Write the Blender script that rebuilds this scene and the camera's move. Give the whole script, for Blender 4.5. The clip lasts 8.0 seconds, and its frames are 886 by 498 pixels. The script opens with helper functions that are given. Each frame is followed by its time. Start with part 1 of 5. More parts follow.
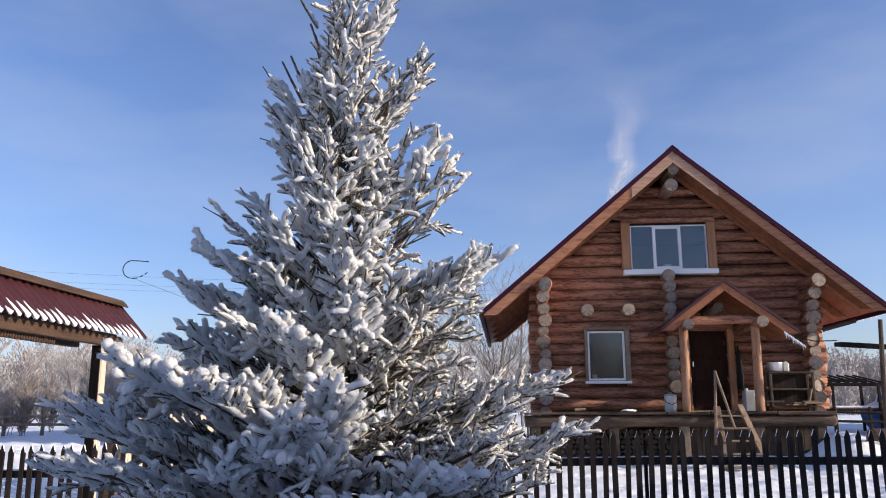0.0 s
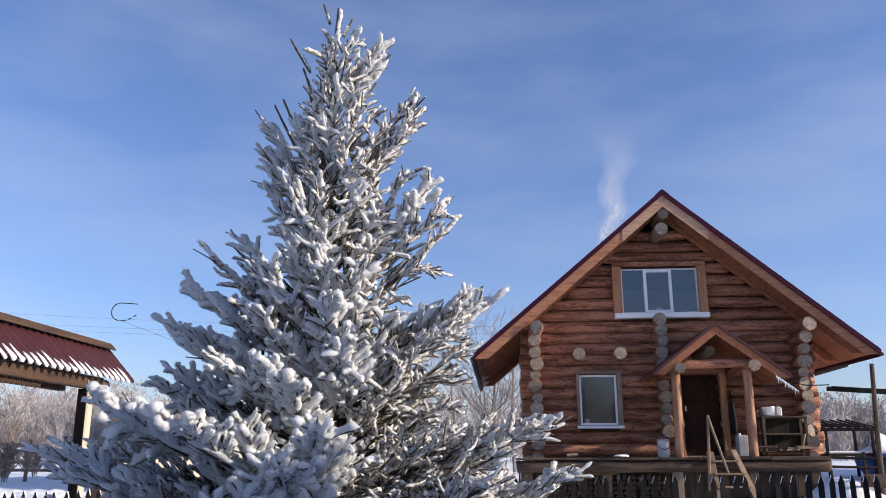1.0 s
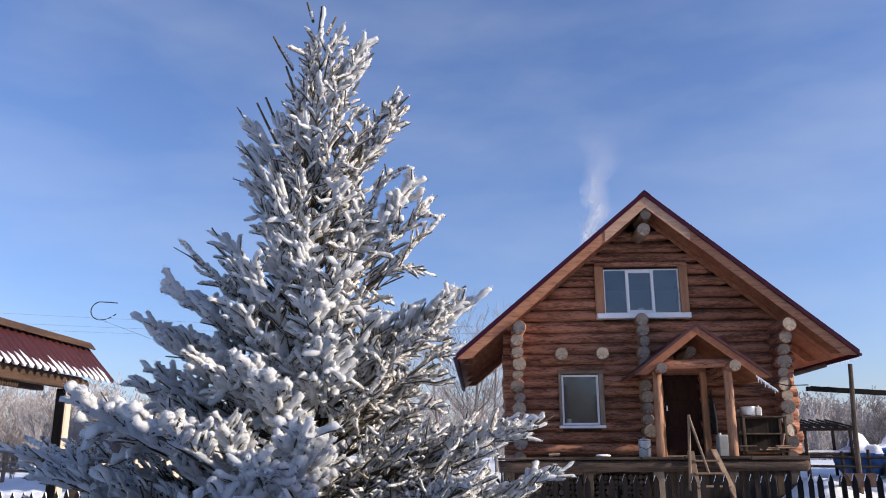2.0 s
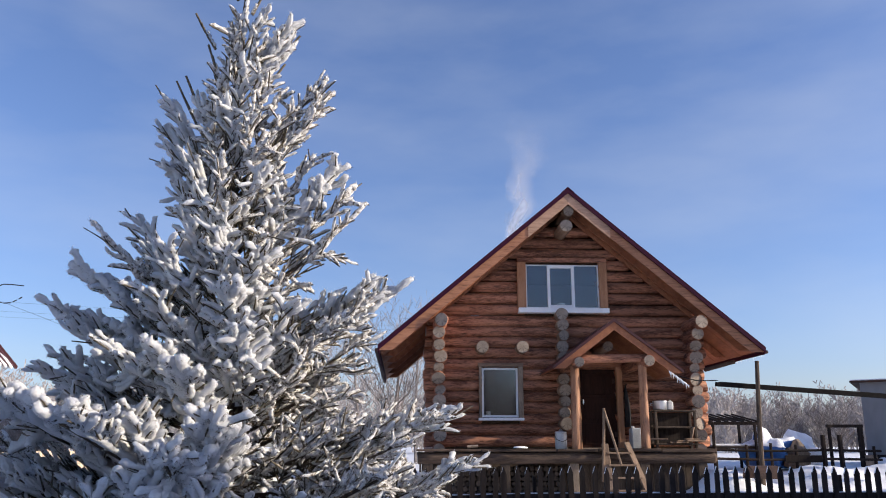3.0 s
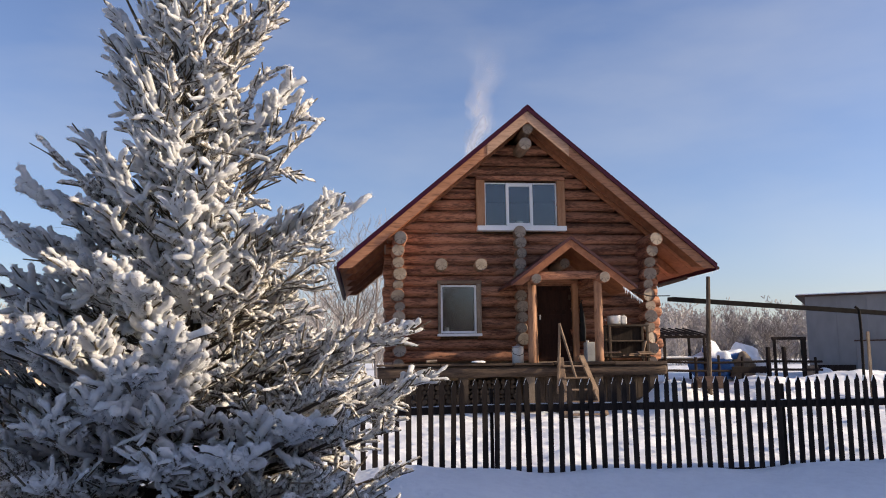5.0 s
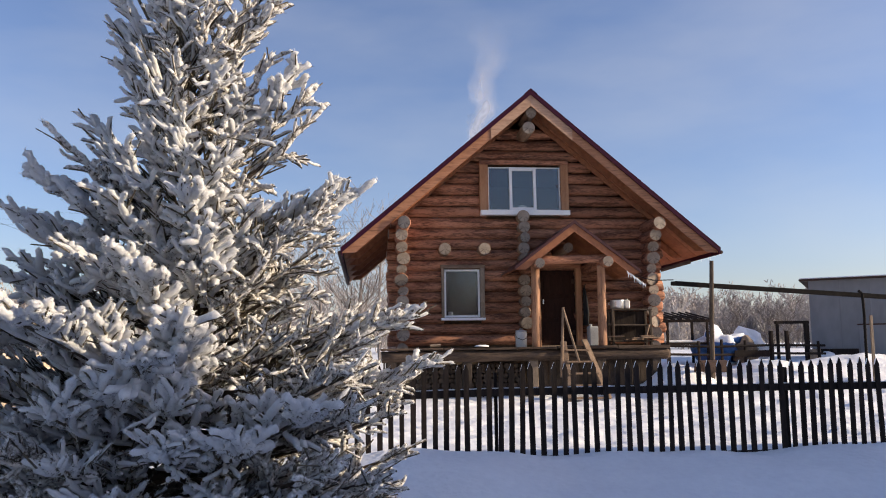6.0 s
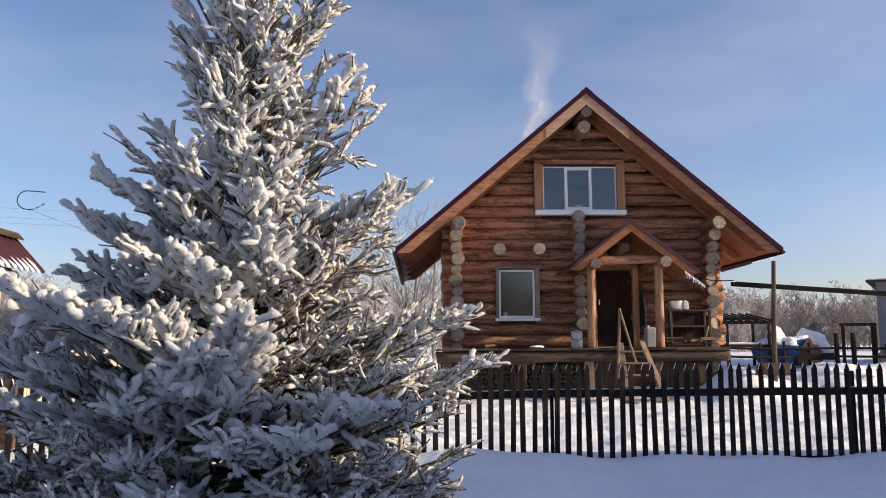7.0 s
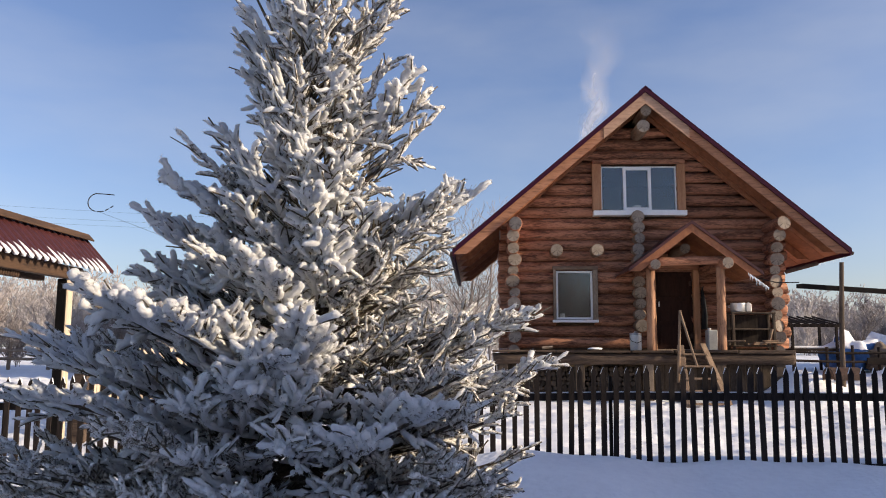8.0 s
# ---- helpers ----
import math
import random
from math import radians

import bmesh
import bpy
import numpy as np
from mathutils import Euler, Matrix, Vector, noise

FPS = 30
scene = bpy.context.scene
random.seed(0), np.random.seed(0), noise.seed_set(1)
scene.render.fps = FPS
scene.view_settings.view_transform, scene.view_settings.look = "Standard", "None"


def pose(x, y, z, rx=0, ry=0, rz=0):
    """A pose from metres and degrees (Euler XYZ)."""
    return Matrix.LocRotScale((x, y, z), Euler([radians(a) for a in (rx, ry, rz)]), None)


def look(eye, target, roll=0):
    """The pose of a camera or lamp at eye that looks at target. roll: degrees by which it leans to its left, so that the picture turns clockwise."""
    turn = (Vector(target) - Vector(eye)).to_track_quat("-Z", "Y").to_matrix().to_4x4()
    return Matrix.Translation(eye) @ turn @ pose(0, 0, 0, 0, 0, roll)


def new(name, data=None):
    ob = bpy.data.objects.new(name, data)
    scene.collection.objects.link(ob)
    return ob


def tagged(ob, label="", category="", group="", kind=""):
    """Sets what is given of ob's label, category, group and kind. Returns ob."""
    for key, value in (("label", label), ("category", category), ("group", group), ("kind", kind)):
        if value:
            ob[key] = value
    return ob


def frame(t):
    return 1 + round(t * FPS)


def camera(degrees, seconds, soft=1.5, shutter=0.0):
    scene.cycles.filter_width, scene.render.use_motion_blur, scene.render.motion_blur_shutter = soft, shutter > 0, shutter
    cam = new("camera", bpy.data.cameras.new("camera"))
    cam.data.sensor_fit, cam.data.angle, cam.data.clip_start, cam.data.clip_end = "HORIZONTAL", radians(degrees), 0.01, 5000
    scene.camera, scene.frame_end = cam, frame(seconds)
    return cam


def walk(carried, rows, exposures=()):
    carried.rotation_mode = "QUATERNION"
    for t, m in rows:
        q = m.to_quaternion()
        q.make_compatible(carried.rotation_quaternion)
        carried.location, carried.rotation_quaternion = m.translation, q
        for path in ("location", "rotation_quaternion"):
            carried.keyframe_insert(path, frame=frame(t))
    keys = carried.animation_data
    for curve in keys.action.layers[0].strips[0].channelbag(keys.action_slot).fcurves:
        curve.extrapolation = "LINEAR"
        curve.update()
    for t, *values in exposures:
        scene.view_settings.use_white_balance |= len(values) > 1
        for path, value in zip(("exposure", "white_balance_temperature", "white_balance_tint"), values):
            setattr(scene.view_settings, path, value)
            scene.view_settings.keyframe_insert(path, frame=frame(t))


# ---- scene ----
cam = camera(57.5, 8.0, 1.0)

PATH = [
    (0, (-0.097, -0.058, 1.695), (-0.25, 1.898, 2.086), -0.2),
    (0.5, (-0.096, -0.054, 1.69), (-0.247, 1.881, 2.17), -0.1),
    (1, (-0.091, -0.05, 1.692), (-0.221, 1.883, 2.187), -0.2),
    (2.3, (-0.088, -0.026, 1.691), (-0.14, 1.911, 2.186), -0.1),
    (2.5, (-0.086, -0.016, 1.685), (-0.099, 1.921, 2.183), 0.1),
    (3, (-0.07, 0.001, 1.681), (0.026, 1.941, 2.157), 0.0),
    (3.5, (-0.062, 0.006, 1.676), (0.086, 1.957, 2.087), -0.3),
    (4, (-0.059, 0.009, 1.672), (0.118, 1.969, 2.027), -0.6),
    (4.5, (-0.058, 0.008, 1.668), (0.14, 1.973, 1.981), -0.7),
    (6, (-0.08, -0.021, 1.664), (0.111, 1.955, 1.904), -0.7),
    (6.5, (-0.087, -0.015, 1.663), (0.032, 1.967, 1.904), -0.5),
    (7, (-0.096, -0.016, 1.663), (-0.038, 1.969, 1.905), -0.3),
    (7.5, (-0.104, -0.027, 1.665), (-0.126, 1.958, 1.908), -0.0),
    (8, (-0.111, -0.03, 1.664), (-0.192, 1.953, 1.908), 0.2),
]
walk(cam, [(t, look(eye, target, roll)) for t, eye, target, roll in PATH],
     exposures=[(0, 0.25, 6350, 10), (1.0, 0.25, 6200, 10), (2.5, 0.25, 6150, 10), (3.5, 0.25, 6650, 10), (4.5, 0.25, 7050, 10), (6.0, 0.25, 7200, 10), (8.0, 0.25, 7200, 10)])

# ==== place ====

# ---------------- world, sun and exposure ----------------
SUN_DIR = Vector((1.0, -0.18, 0.31)).normalized()
SUN_ELEV = math.asin(SUN_DIR.z)
SUN_ROT = math.atan2(SUN_DIR.x, SUN_DIR.y)
world = bpy.data.worlds.new("world")
scene.world = world
world.use_nodes = True
wn = world.node_tree.nodes
sky = wn.new("ShaderNodeTexSky")
sky.sky_type, sky.sun_disc = "NISHITA", False
sky.sun_elevation, sky.sun_rotation = SUN_ELEV, SUN_ROT
sky.air_density, sky.dust_density, sky.ozone_density = 1.0, 0.9, 3.0
tint = wn.new("ShaderNodeMix")
tint.data_type, tint.blend_type = "RGBA", "MULTIPLY"
tint.inputs[0].default_value, tint.inputs[7].default_value = 1.0, (1.06, 1.0, 1.20, 1)
world.node_tree.links.new(sky.outputs[0], tint.inputs[6])
# thin high cloud
wl = world.node_tree.links.new
wtc, wmp, wnz, wmr, wmix = (wn.new("ShaderNode" + k) for k in ("TexCoord", "Mapping", "TexNoise", "MapRange", "Mix"))
wmp.inputs["Scale"].default_value, wmp.inputs["Rotation"].default_value = (1.6, 1.6, 5.0), (0.25, 0.1, 0.6)
wmp.inputs["Location"].default_value = (0.9, 0.3, 0.2)
wnz.inputs["Scale"].default_value, wnz.inputs["Detail"].default_value, wnz.inputs["Roughness"].default_value = 1.6, 6.0, 0.5
wmr.inputs[1].default_value, wmr.inputs[2].default_value, wmr.inputs[4].default_value = 0.46, 0.80, 0.24
wl(wtc.outputs["Generated"], wmp.inputs[0])
wl(wmp.outputs[0], wnz.inputs[0])
wl(wnz.outputs[0], wmr.inputs[0])
wmix.data_type = "RGBA"
wmix.inputs[7].default_value = (4.6, 4.8, 5.2, 1)
wl(wmr.outputs[0], wmix.inputs[0])
wl(tint.outputs[2], wmix.inputs[6])
wl(wmix.outputs[2], wn["Background"].inputs[0])
wn["Background"].inputs[1].default_value = 0.135
sun_data = bpy.data.lights.new("sun", "SUN")
sun_data.energy, sun_data.angle, sun_data.color = 5.6, radians(0.6), (1.0, 0.87, 0.70)
sun = new("sun", sun_data)
sun.matrix_world = look(SUN_DIR * 60, (0, 0, 0))


# ---------------- materials ----------------
def mat(name, col, col2=None, rough=0.8, scale=(4, 4, 4), detail=5.0, bump=0.3, dist=0.01, fine=0.0, metal=0.0, rand=0.0, lo=0.35, hi=0.65,
        coord="Object", spec=0.3, fleck=0.0):
    """Two noise scales between col and col2, a bump from both, and a random value for each object."""
    m = bpy.data.materials.new(name)
    m.use_nodes = True
    nt = m.node_tree
    n, l = nt.nodes, nt.links.new
    b = n["Principled BSDF"]
    b.inputs["Roughness"].default_value, b.inputs["Metallic"].default_value = rough, metal
    b.inputs["Specular IOR Level"].default_value = spec
    tc, mp = n.new("ShaderNodeTexCoord"), n.new("ShaderNodeMapping")
    mp.inputs["Scale"].default_value = scale
    l(tc.outputs[coord], mp.inputs[0])
    info = n.new("ShaderNodeObjectInfo")
    add = n.new("ShaderNodeVectorMath")
    mul = n.new("ShaderNodeMath")
    mul.operation, mul.inputs[1].default_value = "MULTIPLY", 37.0
    l(info.outputs["Random"], mul.inputs[0])
    l(mp.outputs[0], add.inputs[0])
    l(mul.outputs[0], add.inputs[1])
    big, small = n.new("ShaderNodeTexNoise"), n.new("ShaderNodeTexNoise")
    big.inputs["Scale"].default_value, big.inputs["Detail"].default_value = 1.0, detail
    small.inputs["Scale"].default_value, small.inputs["Detail"].default_value = 7.0, 4.0
    l(add.outputs[0], big.inputs[0])
    l(add.outputs[0], small.inputs[0])
    mixf = n.new("ShaderNodeMath")
    mixf.operation = "MULTIPLY_ADD"
    mixf.inputs[1].default_value = 0.45
    l(small.outputs[0], mixf.inputs[0])
    half = n.new("ShaderNodeMath")
    half.operation, half.inputs[1].default_value = "MULTIPLY", 0.6
    l(big.outputs[0], half.inputs[0])
    l(half.outputs[0], mixf.inputs[2])
    ramp = n.new("ShaderNodeMapRange")
    ramp.inputs[1].default_value, ramp.inputs[2].default_value = lo, hi
    l(mixf.outputs[0], ramp.inputs[0])
    mix = n.new("ShaderNodeMix")
    mix.data_type = "RGBA"
    mix.inputs[6].default_value, mix.inputs[7].default_value = (*col, 1), (*(col2 or col), 1)
    l(ramp.outputs[0], mix.inputs[0])
    last = mix.outputs[2]
    if fleck:
        knots, mask, dark = n.new("ShaderNodeTexNoise"), n.new("ShaderNodeMapRange"), n.new("ShaderNodeMix")
        knots.inputs["Scale"].default_value, knots.inputs["Detail"].default_value, knots.inputs["Distortion"].default_value = 2.6, 5.0, 0.6
        l(add.outputs[0], knots.inputs[0])
        mask.inputs[1].default_value, mask.inputs[2].default_value, mask.inputs[4].default_value = 0.56, 0.64, fleck
        l(knots.outputs[0], mask.inputs[0])
        dark.data_type = "RGBA"
        dark.inputs[7].default_value = (0.035, 0.020, 0.014, 1)
        l(mask.outputs[0], dark.inputs[0])
        l(last, dark.inputs[6])
        last = dark.outputs[2]
    if rand:
        hsv = n.new("ShaderNodeHueSaturation")
        mr = n.new("ShaderNodeMapRange")
        mr.inputs[3].default_value, mr.inputs[4].default_value = 1 - rand, 1 + rand
        l(info.outputs["Random"], mr.inputs[0])
        l(mr.outputs[0], hsv.inputs["Value"])
        l(last, hsv.inputs["Color"])
        last = hsv.outputs[0]
    l(last, b.inputs["Base Color"])
    if bump:
        bp = n.new("ShaderNodeBump")
        bp.inputs["Strength"].default_value, bp.inputs["Distance"].default_value = bump, dist
        l(mixf.outputs[0], bp.inputs["Height"])
        l(bp.outputs[0], b.inputs["Normal"])
    return m


def end_grain(name, col, col2):
    """Sawn log end: rings about the log's axis (local x) and drying cracks."""
    m = mat(name, col, col2, 0.9, (9, 9, 9), bump=0.4, rand=0.18)
    nt = m.node_tree
    n, l = nt.nodes, nt.links.new
    b = n["Principled BSDF"]
    tc, mp = n.new("ShaderNodeTexCoord"), n.new("ShaderNodeMapping")
    mp.inputs["Scale"].default_value = (0.0, 1, 1)
    l(tc.outputs["Object"], mp.inputs[0])
    wave = n.new("ShaderNodeTexWave")
    wave.wave_type, wave.rings_direction = "RINGS", "SPHERICAL"
    wave.inputs["Scale"].default_value, wave.inputs["Distortion"].default_value = 16.0, 2.5
    l(mp.outputs[0], wave.inputs[0])
    grad = n.new("ShaderNodeTexGradient")
    grad.gradient_type = "RADIAL"
    turn = n.new("ShaderNodeMapping")
    turn.inputs["Rotation"].default_value = (0, radians(90), 0)
    l(tc.outputs["Object"], turn.inputs[0])
    l(turn.outputs[0], grad.inputs[0])
    crack = n.new("ShaderNodeTexNoise")
    crack.noise_dimensions = "1D"
    crack.inputs["Scale"].default_value, crack.inputs["Detail"].default_value = 9.0, 2.0
    l(grad.outputs[1], crack.inputs["W"])
    cr = n.new("ShaderNodeMapRange")
    cr.inputs[1].default_value, cr.inputs[2].default_value = 0.60, 0.66
    cr.inputs[3].default_value, cr.inputs[4].default_value = 1.0, 0.45
    l(crack.outputs[0], cr.inputs[0])
    wr = n.new("ShaderNodeMapRange")
    wr.inputs[3].default_value, wr.inputs[4].default_value = 0.82, 1.0
    l(wave.outputs[1], wr.inputs[0])
    m1 = n.new("ShaderNodeMath")
    m1.operation = "MULTIPLY"
    l(cr.outputs[0], m1.inputs[0])
    l(wr.outputs[0], m1.inputs[1])
    src = b.inputs["Base Color"].links[0].from_socket
    mx = n.new("ShaderNodeMix")
    mx.data_type, mx.blend_type = "RGBA", "MULTIPLY"
    mx.inputs[0].default_value = 1.0
    l(src, mx.inputs[6])
    l(m1.outputs[0], mx.inputs[7])
    l(mx.outputs[2], b.inputs["Base Color"])
    return m


M_SNOW = mat("snow", (0.82, 0.82, 0.83), (0.90, 0.90, 0.90), 0.75, (1.6, 1.6, 1.6), bump=0.6, dist=0.10, coord="Object", spec=0.2)
M_SNOWCAP = mat("settled_snow", (0.82, 0.82, 0.83), (0.88, 0.88, 0.89), 0.8, (6, 6, 6), bump=0.5, dist=0.03, spec=0.2)
M_FROST = mat("hoarfrost", (0.74, 0.73, 0.72), (0.94, 0.94, 0.94), 0.9, (44, 44, 44), bump=0.9, dist=0.018, spec=0.1, lo=0.36, hi=0.50)
M_NEEDLE = mat("spruce_needles", (0.045, 0.036, 0.022), (0.17, 0.14, 0.10), 0.8, (20, 20, 20), bump=0.3, spec=0.2)
M_BARK = mat("spruce_bark", (0.035, 0.024, 0.016), (0.10, 0.07, 0.05), 0.95, (20, 20, 5), bump=0.8, dist=0.02)
M_LOG = mat("log_wood", (0.105, 0.038, 0.020), (0.385, 0.175, 0.102), 0.72, (1.3, 9, 9), bump=0.6, dist=0.025, rand=0.25, lo=0.42, hi=0.58, detail=9.0, fleck=0.6)
M_LOGG = mat("weathered_log", (0.115, 0.072, 0.048), (0.27, 0.185, 0.125), 0.85, (1.1, 11, 11), bump=0.6, dist=0.02, rand=0.15)
M_END = end_grain("log_end", (0.20, 0.155, 0.12), (0.34, 0.28, 0.225))
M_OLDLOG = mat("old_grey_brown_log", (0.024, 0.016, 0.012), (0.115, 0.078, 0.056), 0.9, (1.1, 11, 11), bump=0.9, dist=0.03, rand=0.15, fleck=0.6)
M_DIMWOOD = mat("dark_old_board", (0.036, 0.026, 0.019), (0.105, 0.076, 0.055), 0.9, (8, 8, 2), bump=0.5, rand=0.25)
M_RIME = mat("rimed_twig", (0.13, 0.095, 0.06), (0.86, 0.83, 0.79), 0.9, (34, 34, 34), bump=1.0, dist=0.02, spec=0.1, lo=0.42, hi=0.53)
M_TRIM = mat("planed_pine", (0.26, 0.108, 0.056), (0.46, 0.215, 0.118), 0.65, (1.2, 14, 14), bump=0.3, rand=0.15, fleck=0.5)
M_TRIMZ = mat("planed_pine_upright", (0.27, 0.125, 0.062), (0.43, 0.225, 0.120), 0.65, (14, 14, 1.2), bump=0.2, rand=0.15)
M_FASCIA = mat("greyed_pine", (0.30, 0.17, 0.11), (0.50, 0.31, 0.21), 0.7, (1.2, 14, 14), bump=0.3, rand=0.1, fleck=0.3)
M_SOFFIT = mat("soffit_board", (0.20, 0.072, 0.034), (0.36, 0.145, 0.07), 0.7, (9, 1.0, 9), bump=0.3, rand=0.2)
M_CHINK = mat("moss_chinking", (0.05, 0.03, 0.018), (0.11, 0.07, 0.04), 0.95, (12, 12, 12), bump=0.6)
M_ROOF = mat("dark_red_metal", (0.040, 0.008, 0.008), (0.060, 0.013, 0.012), 0.45, (3, 3, 3), bump=0.05, spec=0.5)
M_ROOFTRIM = mat("purple_red_metal", (0.030, 0.006, 0.017), (0.045, 0.009, 0.024), 0.7, (3, 3, 3), bump=0.05, spec=0.1)
M_PVC = mat("white_plastic", (0.78, 0.78, 0.78), (0.84, 0.84, 0.84), 0.35, (3, 3, 3), bump=0.05, spec=0.5)
M_DOOR = mat("dark_door", (0.020, 0.008, 0.005), (0.040, 0.016, 0.010), 0.7, (12, 12, 1.5), bump=0.2, spec=0.15)
M_DARKWOOD = mat("dark_fence_wood", (0.011, 0.008, 0.007), (0.034, 0.025, 0.021), 0.85, (16, 16, 2), bump=0.5, rand=0.3, spec=0.15)
M_GREYWOOD = mat("grey_wood", (0.14, 0.105, 0.075), (0.30, 0.23, 0.17), 0.9, (8, 8, 2), bump=0.5, rand=0.2)
M_PALEWOOD = mat("pale_wood", (0.40, 0.32, 0.23), (0.56, 0.46, 0.35), 0.7, (14, 14, 1.5), bump=0.2, rand=0.12)
# the rooms' unlit darkness is put into this low colour
M_INNER = mat("room_shade_boards", (0.05, 0.04, 0.035), (0.09, 0.07, 0.06), 0.9, (2, 2, 2), bump=0.1)
M_STEEL = mat("aluminium", (0.55, 0.56, 0.58), (0.68, 0.69, 0.70), 0.35, (6, 6, 6), bump=0.05, metal=0.9)
M_GREYPL = mat("greyed_plastic", (0.30, 0.30, 0.29), (0.42, 0.42, 0.40), 0.5, (4, 4, 4), bump=0.05)
M_ENAMEL = mat("white_enamel", (0.42, 0.40, 0.37), (0.62, 0.60, 0.56), 0.4, (6, 6, 6), bump=0.05, spec=0.5)
M_SHED = mat("grey_sheet_metal", (0.165, 0.172, 0.18), (0.225, 0.232, 0.24), 0.55, (0.6, 0.6, 0.25), bump=0.1, spec=0.4)
M_IRON = mat("rusty_iron", (0.035, 0.022, 0.018), (0.09, 0.05, 0.035), 0.8, (8, 8, 8), bump=0.4)
M_TARP = mat("blue_tarpaulin", (0.015, 0.08, 0.27), (0.04, 0.15, 0.42), 0.45, (3, 3, 3), bump=0.5, dist=0.05, spec=0.5)
M_BLACKWOOD = mat("near_black_wood", (0.005, 0.0045, 0.004), (0.013, 0.011, 0.010), 0.85, (16, 16, 2), bump=0.5, rand=0.2, spec=0.1)
M_CLOTH = mat("black_cloth", (0.012, 0.012, 0.013), (0.025, 0.025, 0.027), 0.95, (9, 9, 9), bump=0.5)
M_TWIG = mat("frosted_twigs", (0.23, 0.20, 0.185), (0.44, 0.41, 0.395), 0.9, (3, 3, 3), bump=0.0, coord="Object")
M_TWIGD = mat("bare_twigs", (0.075, 0.058, 0.050), (0.27, 0.24, 0.225), 0.9, (3, 3, 3), bump=0.0)
# distance haze is mixed into this flat pale brown
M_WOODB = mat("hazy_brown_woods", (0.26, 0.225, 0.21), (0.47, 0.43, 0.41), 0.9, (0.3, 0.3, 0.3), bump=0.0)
M_SHRUB = mat("brown_shrub", (0.12, 0.09, 0.075), (0.30, 0.26, 0.235), 0.9, (3, 3, 3), bump=0.0)
M_WIRE = mat("black_cable", (0.02, 0.02, 0.022), (0.03, 0.03, 0.03), 0.6, (3, 3, 3), bump=0.0)
M_ICE = mat("icicle", (0.75, 0.80, 0.85), (0.85, 0.88, 0.9), 0.15, (6, 6, 6), bump=0.1, spec=0.6)

M_GLASS = bpy.data.materials.new("window_glass")
M_GLASS.use_nodes = True
_b = M_GLASS.node_tree.nodes["Principled BSDF"]
_b.inputs["Base Color"].default_value = (0.92, 0.94, 0.95, 1)
_b.inputs["Roughness"].default_value, _b.inputs["IOR"].default_value = 0.02, 1.75
_b.inputs["Transmission Weight"].default_value = 1.0

def smoke_material():
    """Thin drifting smoke: its density thins towards the sides and the top and breaks up in wisps."""
    m = bpy.data.materials.new("thin_smoke")
    m.use_nodes = True
    n, l = m.node_tree.nodes, m.node_tree.links.new
    p = n["Principled BSDF"]
    p.inputs["Base Color"].default_value = (0.92, 0.90, 0.89, 1)
    p.inputs["Roughness"].default_value, p.inputs["Specular IOR Level"].default_value = 1.0, 0.0
    tc, sep = n.new("ShaderNodeTexCoord"), n.new("ShaderNodeSeparateXYZ")
    mp = n.new("ShaderNodeMapping")
    mp.inputs["Scale"].default_value = (1.3, 1.3, 0.8)
    l(tc.outputs["Object"], mp.inputs[0])
    nz = n.new("ShaderNodeTexNoise")
    nz.inputs["Scale"].default_value, nz.inputs["Detail"].default_value, nz.inputs["Distortion"].default_value = 1.6, 5.0, 0.8
    l(mp.outputs[0], nz.inputs[0])
    l(tc.outputs["Object"], sep.inputs[0])

    def op(kind, a, b=None):
        q = n.new("ShaderNodeMath")
        q.operation = kind
        for i, v in enumerate((a, b)):
            if v is None:
                continue
            if isinstance(v, (int, float)):
                q.inputs[i].default_value = v
            else:
                l(v, q.inputs[i])
        return q.outputs[0]

    path = n.new("ShaderNodeMapping")
    path.inputs["Scale"].default_value = (0.08, 0.08, 0.55)
    l(tc.outputs["Object"], path.inputs[0])
    nw = n.new("ShaderNodeTexNoise")
    nw.inputs["Scale"].default_value, nw.inputs["Detail"].default_value = 1.5, 2.0
    l(path.outputs[0], nw.inputs[0])
    width = op("ADD", op("MULTIPLY", sep.outputs["Z"], 0.12), 0.17)
    drift = op("ADD", op("MULTIPLY", op("SUBTRACT", nw.outputs[0], 0.5), 1.5), op("MULTIPLY", op("SUBTRACT", nz.outputs[0], 0.5), 0.5))
    edge = op("SUBTRACT", 1.0, op("DIVIDE", op("ABSOLUTE", op("ADD", sep.outputs["X"], drift)), width))
    edge = op("MAXIMUM", edge, 0.0)
    wisp = op("MULTIPLY", edge, op("POWER", nz.outputs[0], 1.3))
    fade = op("MAXIMUM", op("SUBTRACT", 1.0, op("DIVIDE", sep.outputs["Z"], 4.6)), 0.0)
    l(op("MINIMUM", op("MULTIPLY", op("MULTIPLY", wisp, fade), 1.4), 0.5), p.inputs["Alpha"])
    return m


M_SMOKE = smoke_material()

# hoarfrost lets some light through
_n, _l = M_FROST.node_tree.nodes, M_FROST.node_tree.links.new
_tr, _mx = _n.new("ShaderNodeBsdfTranslucent"), _n.new("ShaderNodeMixShader")
_tr.inputs[0].default_value = (0.90, 0.88, 0.86, 1)
_mx.inputs[0].default_value = 0.34
_l(_n["Principled BSDF"].outputs[0], _mx.inputs[1])
_l(_tr.outputs[0], _mx.inputs[2])
_l(_mx.outputs[0], _n["Material Output"].inputs[0])


